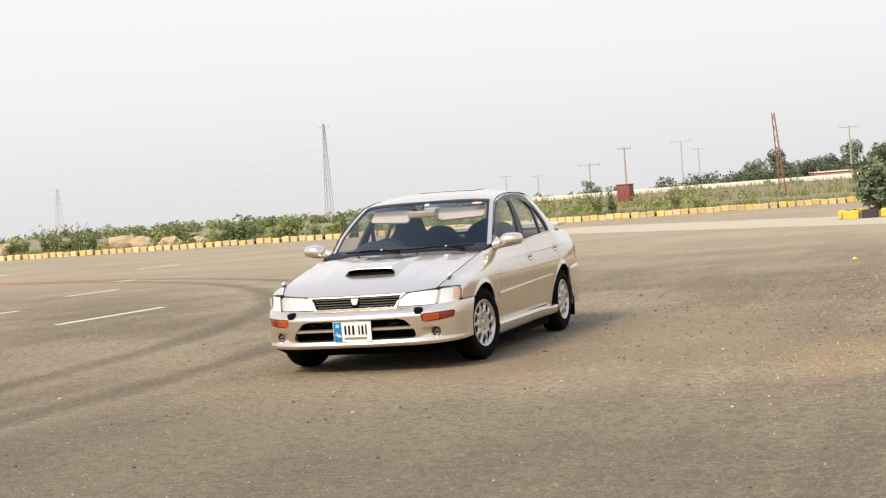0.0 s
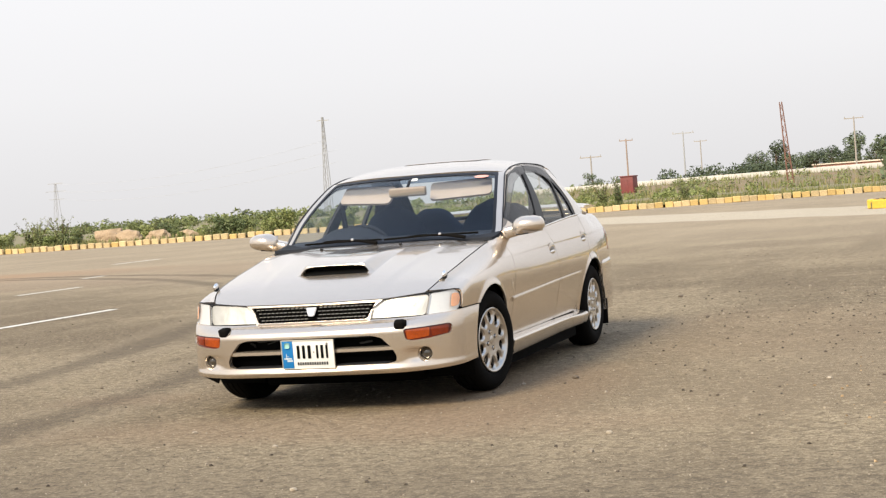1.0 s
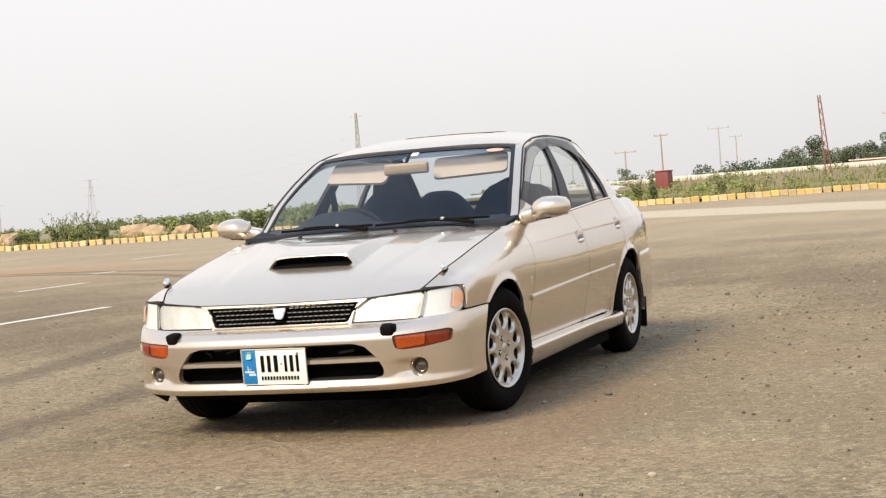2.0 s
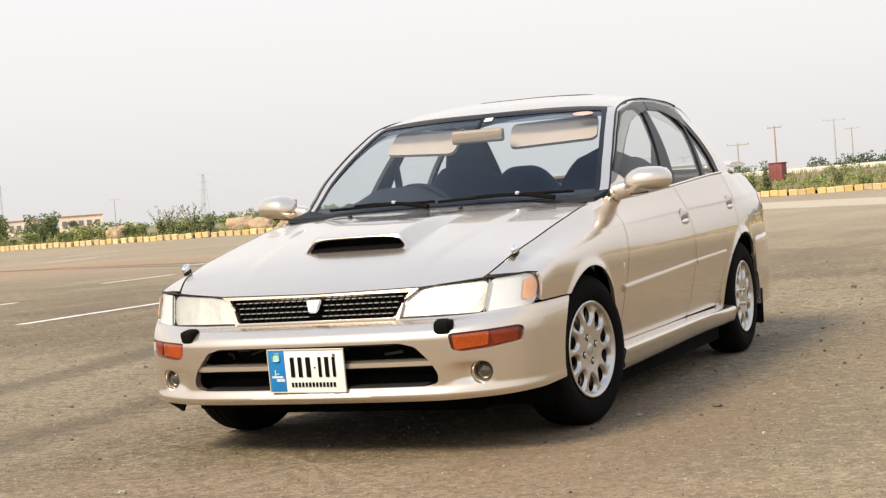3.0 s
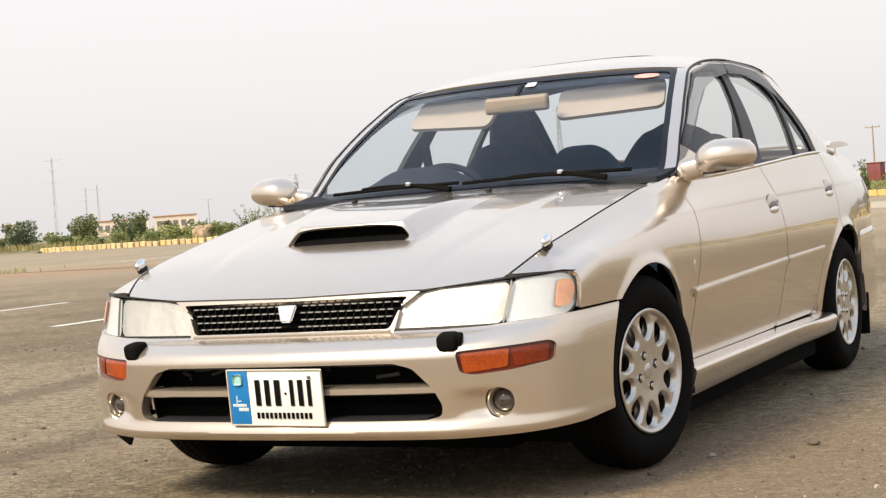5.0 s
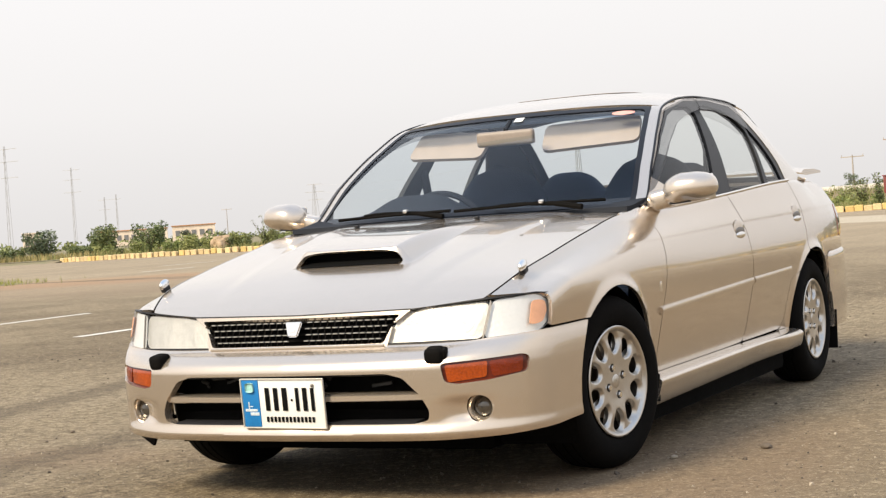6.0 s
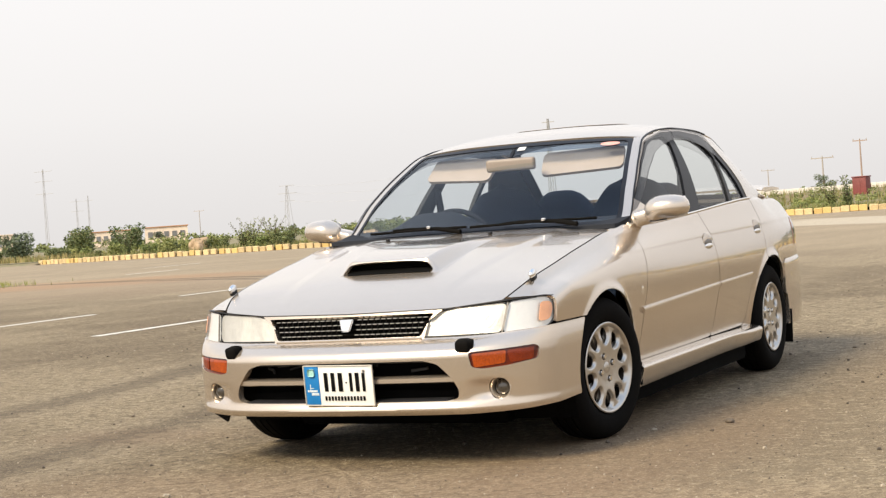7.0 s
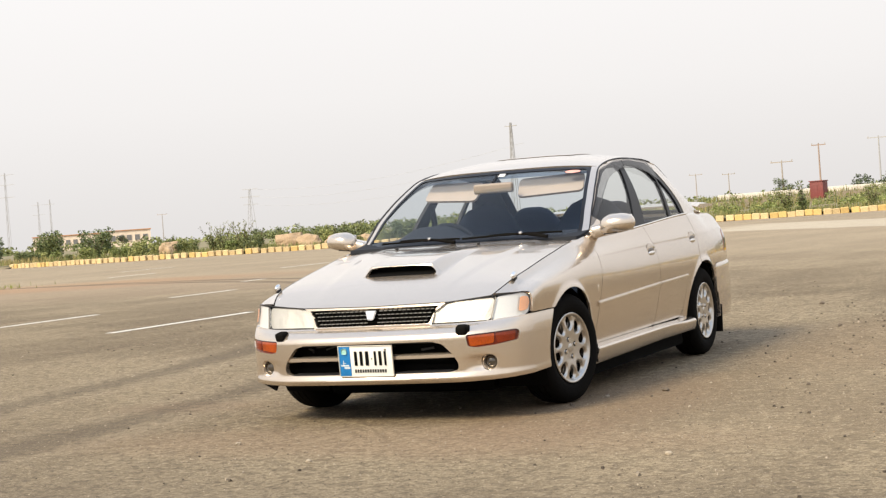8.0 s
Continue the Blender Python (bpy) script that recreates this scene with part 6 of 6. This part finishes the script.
def power_pole(x, y, h, arm, material, label, r=0.16, lean=0.0, arms=1):
    ob = empty("utility_pole", label, "utility pole", "utility poles")
    ob.matrix_basis = pose(x, y, 0.1, 0, lean, 0)
    mesh_object("post", *tube([(0, 0, -0.2), (0, 0, h * 0.5), (0, 0, h)], [r * 1.25, r, r * 0.75], 7), material, ob)
    for k in range(arms):
        z = h - 0.25 - 1.4 * k
        part("crossarm", bevelled((arm, r * 0.9, r * 1.1), 0, pose(0, 0, z)), material, ob, smooth=False)
        for q in (-0.46, 0.46, 0.0):
            part("insulator", bevelled((r * 0.7, r * 0.7, r * 2.0), 0.02, pose(arm * q, 0, z + r * 1.5)), CONCRETE, ob)
    return ob


for x, y, h, arm, mt in ((-62, 287, 10.2, 2.6, POLE_BROWN), (-59, 329, 12.0, 4.6, GALV), (-70, 412, 12.2, 3.4, CONCRETE), (-69, 287, 7.6, 4.2, CONCRETE), (-127, 456, 9.0, 4.0, CONCRETE), (-148, 492, 10.2, 4.4, CONCRETE), (-384, 528, 12.2, 5.0, CONCRETE), (-21.4, 300, 11.2, 3.6, CONCRETE), (16.8, 254, 12.0, 4.6, CONCRETE)):
    power_pole(x, y, h, arm, mt, "slim power pole with a crossarm")
power_pole(12.5, 114, 9.8, 3.4, CONCRETE, "pale concrete power pole with a crossarm", 0.16)


def lattice(x, y, h, base, arms, label, material=None, category="pylon"):
    """A lattice mast: four legs, cross braces and crossarms."""
    ob = empty("pylon", label, category, "far pylons")
    ob.matrix_basis = pose(x, y, 0.1)
    t = 0.0042 * h if base > 1 else 0.07 if base > 0.5 else 0.035
    w = lambda z: base * (1 - 0.86 * z / h) / 2 + 0.08
    for sx, sy in ((1, 1), (1, -1), (-1, 1), (-1, -1)):
        mesh_object("leg", *tube([(sx * w(z), sy * w(z), z) for z in np.linspace(-0.2, h, 6)], t, 4), material or GALV, ob, smooth=False)
    steps = np.linspace(0, h, 9)
    for a, c in zip(steps[:-1], steps[1:]):
        for s in (1, -1):
            mesh_object("brace", *tube([(-s * w(a), -w(a), a), (s * w(c), -w(c), c)], t * 0.6, 4), material or GALV, ob, smooth=False)
    for z, ln in arms:
        part("crossarm", bevelled((ln, t * 2, t * 2), 0, pose(0, 0, z)), material or GALV, ob, smooth=False)
    return ob


lattice(-452, 700, 25, 3.6, ((25, 9), (21, 12), (17, 9)), "grey lattice power pylon on the horizon")
lattice(-237, 551, 36.5, 2.4, ((35.2, 5),), "grey lattice mast on the horizon")
lattice(-355, 373, 34, 1.0, ((33, 10), (29, 11), (24, 10)), "thin pale transmission mast with crossarms", category="mast")
lattice(-433, 492, 33, 0.9, ((32, 9), (28, 9), (23, 9)), "thin pale transmission mast with crossarms", category="mast")
lattice(-537, 634, 25.5, 0.8, ((24, 8), (19, 8)), "thin pale transmission mast with crossarms", category="mast")
lattice(-531, 636, 26.5, 0.8, ((24, 6),), "thin pale transmission mast", category="mast")
m_ = lattice(-13.9, 137, 7.7, 0.36, (), "leaning rust-red lattice mast", mat("rusty_lattice", (0.24, 0.12, 0.085), 0.7, vary=0.4, scale=0.8), "mast")
m_.matrix_basis = pose(-13.9, 137, 0.1, 0, -3.5, 0)
# power line between the pylon and the poles
WIRE = mat("weathered_aluminium_wire", (0.64, 0.63, 0.62), 0.5, 0.3, 0.1, 2.0)
for dz in (0, 4, 8):
    ob = mesh_object("power_line", *tube([(-452 + 25 * k, 700 - 22 * k, 17 + dz - 0.18 * k * (10 - k)) for k in range(11)], 0.035, 4), WIRE)
    tagged(ob, "thin sagging power line between pylons", "power line", "power lines")

hut = empty("hut", "small red metal hut with a flat lid behind the verge", "hut")
hut.matrix_basis = pose(-31.5, 150, 0.62, 0, 0, -8)
RED_METAL = mat("faded_red_metal", (0.20, 0.05, 0.045), 0.6, vary=0.3, scale=1.0)
part("body", bevelled((1.35, 1.3, 1.65), 0.04, pose(0, 0, 0.82)), RED_METAL, hut)
part("lid", bevelled((1.5, 1.45, 0.10), 0.03, pose(0, 0, 1.70)), RED_METAL, hut)
part("door", bevelled((0.65, 0.04, 1.4), 0.01, pose(-0.2, -0.66, 0.74)), RED_METAL, hut)

WALL = mat("whitewashed_wall", (0.62, 0.58, 0.52), 0.9, vary=0.15, scale=0.2, bump=0.02, bscale=3)
bank_v, bank_f = grid_mesh(lambda x, v: (x, 118 + 62 * v + 3 * np.sin(x * 0.11), 0.14 + (0.95 + 0.003 * (x + 60)) * smooth(0.25, 0.86, v) * smooth(-56, -44, x) + 0.10 * np.sin(x * 0.9 + 7 * v) * np.sin(v * 19 + x * 0.23) * smooth(0.1, 0.3, v)), (-56, 90), (0, 1), 150, 26)
tagged(mesh_object("bank", bank_v, bank_f, mat("bare_brown_earth", (0.26, 0.165, 0.095), 0.95, vary=0.3, scale=0.16, bump=0.05, bscale=1.5, second=(0.135, 0.135, 0.06))), "low bank of bare brown earth below the wall", "bank", "", "structure")
wl_ = bevelled((140, 0.3, 0.60), 0.05, pose(20, 178.5, 1.75, 0, -0.25, 0))
tagged(part("boundary_wall", wl_, WALL), "long low whitewashed boundary wall", "wall")

# window grey lightened to carry the distance haze
WINDOW_GREY = mat("hazed_window_glass", (0.20, 0.20, 0.20), 0.3, 0.2, 0.2, 1.0)


def building(x, y, w, d, h, rz, material, band, label, windows):
    ob = empty("building", label, "building", "far buildings")
    ob.matrix_basis = pose(x, y, 0.1, 0, 0, rz)
    part("wall", bevelled((w, d, h), 0.05, pose(0, 0, h / 2)), material, ob, smooth=False)
    part("roof", bevelled((w + 0.8, d + 0.8, 0.35), 0.05, pose(0, 0, h + 0.17)), band, ob, smooth=False)
    for k in range(windows):
        fx = (k + 0.5) / windows - 0.5
        win = part("window", bevelled((w / windows * 0.55, 0.3, h * 0.35), 0.02, pose(fx * w * 0.94, -d / 2 - 0.05, h * 0.55)), WINDOW_GREY, ob, "dark window", smooth=False)
        part("sill", bevelled((w / windows * 0.62, 0.4, 0.15), 0.02, pose(fx * w * 0.94, -d / 2 - 0.1, h * 0.35)), material, win, smooth=False)
    return ob


# cream plaster, brightened to look hazy from afar
CREAM = mat("cream_plaster", (0.76, 0.64, 0.52), 0.9, vary=0.15, scale=0.1)
ORANGE = mat("terracotta_band", (0.50, 0.25, 0.13), 0.85, vary=0.15, scale=0.1)
BRICKRED = mat("brick_red_wall", (0.36, 0.18, 0.13), 0.9, vary=0.2, scale=0.2)
building(-414, 505, 27, 14, 6.0, 38, CREAM, ORANGE, "long low cream building with a terracotta roof edge", 9)
building(-394.5, 519, 17, 12, 6.4, 38, CREAM, ORANGE, "low cream building with a terracotta roof edge", 5)
building(-443, 478, 7, 8, 7.4, 38, CREAM, CREAM, "small square cream building", 2)
building(-32, 470, 30, 10, 3.6, 0, BRICKRED, CREAM, "low brick-red building before dark trees", 8)
building(-66, 470, 18, 10, 2.8, 0, CREAM, CREAM, "low pale building before dark trees", 5)

# far trees beyond the road
rnd = random.Random(51)
protos = [tree(-58, 500, 0, 10, 8.5, 61), tree(-50, 505, 0, 11, 9.5, 62), tree(-44, 498, 0, 10, 7.5, 63), tree(-20, 505, 0, 14, 12.5, 64, count=1300)]
for k in range(40):
    x = -66 + 3.7 * k + rnd.uniform(-2, 2)
    tall = 1.15 if x < -27 else 1.75 if x < 22 else 1.55
    o = copy_thing(rnd.choice(protos), pose(x, 505 + rnd.uniform(-14, 20), 0, 0, 0, rnd.uniform(0, 360)))
    sc = tall * rnd.uniform(0.70, 1.0)
    o.matrix_basis = o.matrix_basis @ Matrix.Diagonal((sc, sc, sc, 1))
for x, y, s in ((-68.6, 286, 0.55), (-63, 282, 0.42), (-53, 310, 0.30), (-48, 312, 0.30), (-330, 430, 0.5), (-270, 420, 0.42), (-262, 420, 0.40), (-228, 410, 0.38), (-200, 405, 0.36), (-44, 316, 0.28)):
    o = copy_thing(rnd.choice(protos[:3]), pose(x, y, 0, 0, 0, rnd.uniform(0, 360)))
    o["label"] = "small round green tree beyond the verge"
    o.matrix_basis = o.matrix_basis @ Matrix.Diagonal((s, s, s, 1))
r = random.Random(71)
blobs = []
for _ in range(330):
    x = r.uniform(-520, 260)
    y = 420 + r.uniform(-70, 260) + max(0, -x) * 0.25
    h = r.uniform(1.0, 2.4)
    blobs.append((x, y, h * 0.6, h))
for _ in range(120):
    t = r.random()
    h = r.uniform(0.8, 1.9)
    blobs.append((-330 + 250 * t, 300 + 110 * t + r.gauss(0, 12), h * 0.55, h))
tagged(mesh_object("scrub", *leaf_cloud(r, blobs, 18000, 0.6), LEAF, smooth=False), "low hazy green scrub along the horizon", "scrub", "", "stuff")
blobs = []
for _ in range(170):
    x = r.uniform(-75, -15)
    y = behind(x, r.uniform(6, 55))
    h = r.uniform(0.15, 0.5)
    blobs.append((x, y, 0.16 + h * 0.5, h))
tagged(mesh_object("weeds", *leaf_cloud(r, blobs, 15000, 0.09), LEAF_LIGHT, smooth=False), "low green weeds scattered over the verge", "weeds", "", "stuff")

def on_bank(r):
    x, v = r.uniform(-50, 60), r.random()
    return x, 122 + 58 * v, 0.10 + 0.95 * float(smooth(0.25, 0.86, np.array(v)))


grass("bank_grass", 9000, on_bank, 0.55, DRY, "dry grass and weeds over the earth bank", 46)
blobs = []
for _ in range(150):
    x, y, z = on_bank(r)
    h = r.uniform(0.25, 0.75)
    blobs.append((x, y - 10, z + h * 0.3, h))
tagged(mesh_object("weeds", *leaf_cloud(r, blobs, 16000, 0.11), LEAF, smooth=False), "low green scrub growing on the earth bank", "weeds", "", "stuff")

# a far hedge behind the verge; its lighter leaf colour stands in for haze
hedge = []
for _ in range(70):
    t = r.random()
    h = r.uniform(0.5, 1.05)
    hedge.append((-150 + 55 * t + r.gauss(0, 2), 228 + 12 * t + r.gauss(0, 3), h * 0.7, h))
tagged(mesh_object("hedge", *leaf_cloud(r, hedge, 9000, 0.2), LEAF, smooth=False), "hedge of low trees beyond the verge, lighter green for haze", "hedge", "", "stuff")

hedge = []
for _ in range(60):
    t = r.random()
    h = r.uniform(1.2, 2.4)
    hedge.append((-62 + 28 * t + r.gauss(0, 2), 330 + r.gauss(0, 4), 1.0 + h * 0.7, h))
tagged(mesh_object("hedge", *leaf_cloud(r, hedge, 7000, 0.3), LEAF_DARK, smooth=False), "dark green line of trees beyond the wall", "hedge", "", "stuff")

# traffic island with bushes
isl = [(0.1, 39.6), (2.4, 39.6), (6, 40.2), (14, 42.0), (30, 46.5), (30, 50.5), (14, 46.2), (6, 44.0), (2.0, 43.2), (0.3, 42.0)]
soil = mesh_object("island", [(x, y, z) for z in (0.0, 0.19) for x, y in isl], [tuple(range(10, 20))] + [(k, (k + 1) % 10, 10 + (k + 1) % 10, 10 + k) for k in range(10)], EARTH, smooth=False)
tagged(soil, "raised earth traffic island with grass", "traffic island", "", "structure")
for x, y, w, h, sd_ in ((1.15, 40.9, 1.7, 1.85, 81), (5.9, 41.4, 0.9, 0.90, 82), (6.6, 41.7, 0.7, 1.0, 83), (7.4, 41.9, 1.1, 1.30, 84)):
    shrub(x, y, 0.19, w, h, sd_, LEAF_DARK, "dark green bush planted on the traffic island", 8, 0.07, 1100)
grass("island_weeds", 1800, lambda r: (r.uniform(1, 13), r.uniform(41.2, 43.2), 0.19), 0.16, DRY, "dry grass on the traffic island", 85)

# kerb stones, painted in turn
Y_KERB = mat("yellow_kerb_paint", (0.60, 0.42, 0.16), 0.85, vary=0.2, scale=1.2, bump=0.006, bscale=12, island=0.5)
C_KERB = mat("faded_cream_kerb_paint", (0.58, 0.44, 0.235), 0.9, vary=0.3, scale=1.2, bump=0.006, bscale=12, island=0.5)
K_KERB = mat("black_kerb_paint", (0.035, 0.032, 0.03), 0.85, vary=0.4, scale=1.2, bump=0.006, bscale=12, island=0.5)
Y_BRIGHT = mat("bright_yellow_kerb_paint", (0.66, 0.42, 0.05), 0.8, vary=0.2, scale=1.2, bump=0.006, bscale=12, island=0.5)


def block_mesh(name, sz, material):
    bm = bevelled(sz, 0.03, pose(0, 0, sz[2] / 2), 1)
    me = bpy.data.meshes.new(name)
    bm.to_mesh(me)
    bm.free()
    me.materials.append(material)
    return me


far_kerb = tagged(new("kerb"), "long kerb of yellow and cream painted blocks", "kerb", "", "structure")
blocks = [block_mesh("kerb_block", (0.40, 0.22, 0.31), m_) for m_ in (Y_KERB, C_KERB, K_KERB)]
rnd = random.Random(91)
x, k = -65.5, 0
while x < 22 and k < 290:
    y = float(kerb_line(x))
    sl = float(kerb_line(x + 0.1) - kerb_line(x - 0.1)) / 0.2
    pick = (0 if k // 2 % 2 else 1) if x > -24 else (1 if rnd.random() < 0.82 else 0)
    if rnd.random() < 0.02 and x < -24:
        pick = 2
    ob = new("block", blocks[pick])
    ob.parent = far_kerb
    ob.matrix_basis = pose(x, y + rnd.uniform(-0.03, 0.03), rnd.uniform(-0.06, 0.0), rnd.uniform(-5, 5), rnd.uniform(-3, 3), math.degrees(math.atan(sl)) + rnd.uniform(-6, 6))
    x += ((0.42 if x > -24 else 0.48) + (rnd.uniform(0.04, 0.12) if rnd.random() < 0.3 else 0.0)) / math.hypot(1, sl)
    k += 1
near_kerb = tagged(new("kerb"), "traffic island kerb of bright yellow and black painted blocks", "kerb", "", "structure")
blocks2 = [block_mesh("kerb_block", (0.48, 0.22, 0.27), m_) for m_ in (Y_BRIGHT, K_KERB)]
k = 0
for (xa, ya), (xb, yb) in zip(isl, isl[1:] + isl[:1]):
    L = math.hypot(xb - xa, yb - ya)
    nb = max(1, int(L / 0.5))
    for i in range(nb):
        t = (i + 0.5) / nb
        if xa + (xb - xa) * t > 18:
            continue
        ob = new("block", blocks2[k % 2])
        ob.parent = near_kerb
        ob.matrix_basis = pose(xa + (xb - xa) * t, ya + (yb - ya) * t, rnd.uniform(-0.02, 0.01), rnd.uniform(-3, 3), 0, math.degrees(math.atan2(yb - ya, xb - xa)) + rnd.uniform(-3, 3))
        k += 1
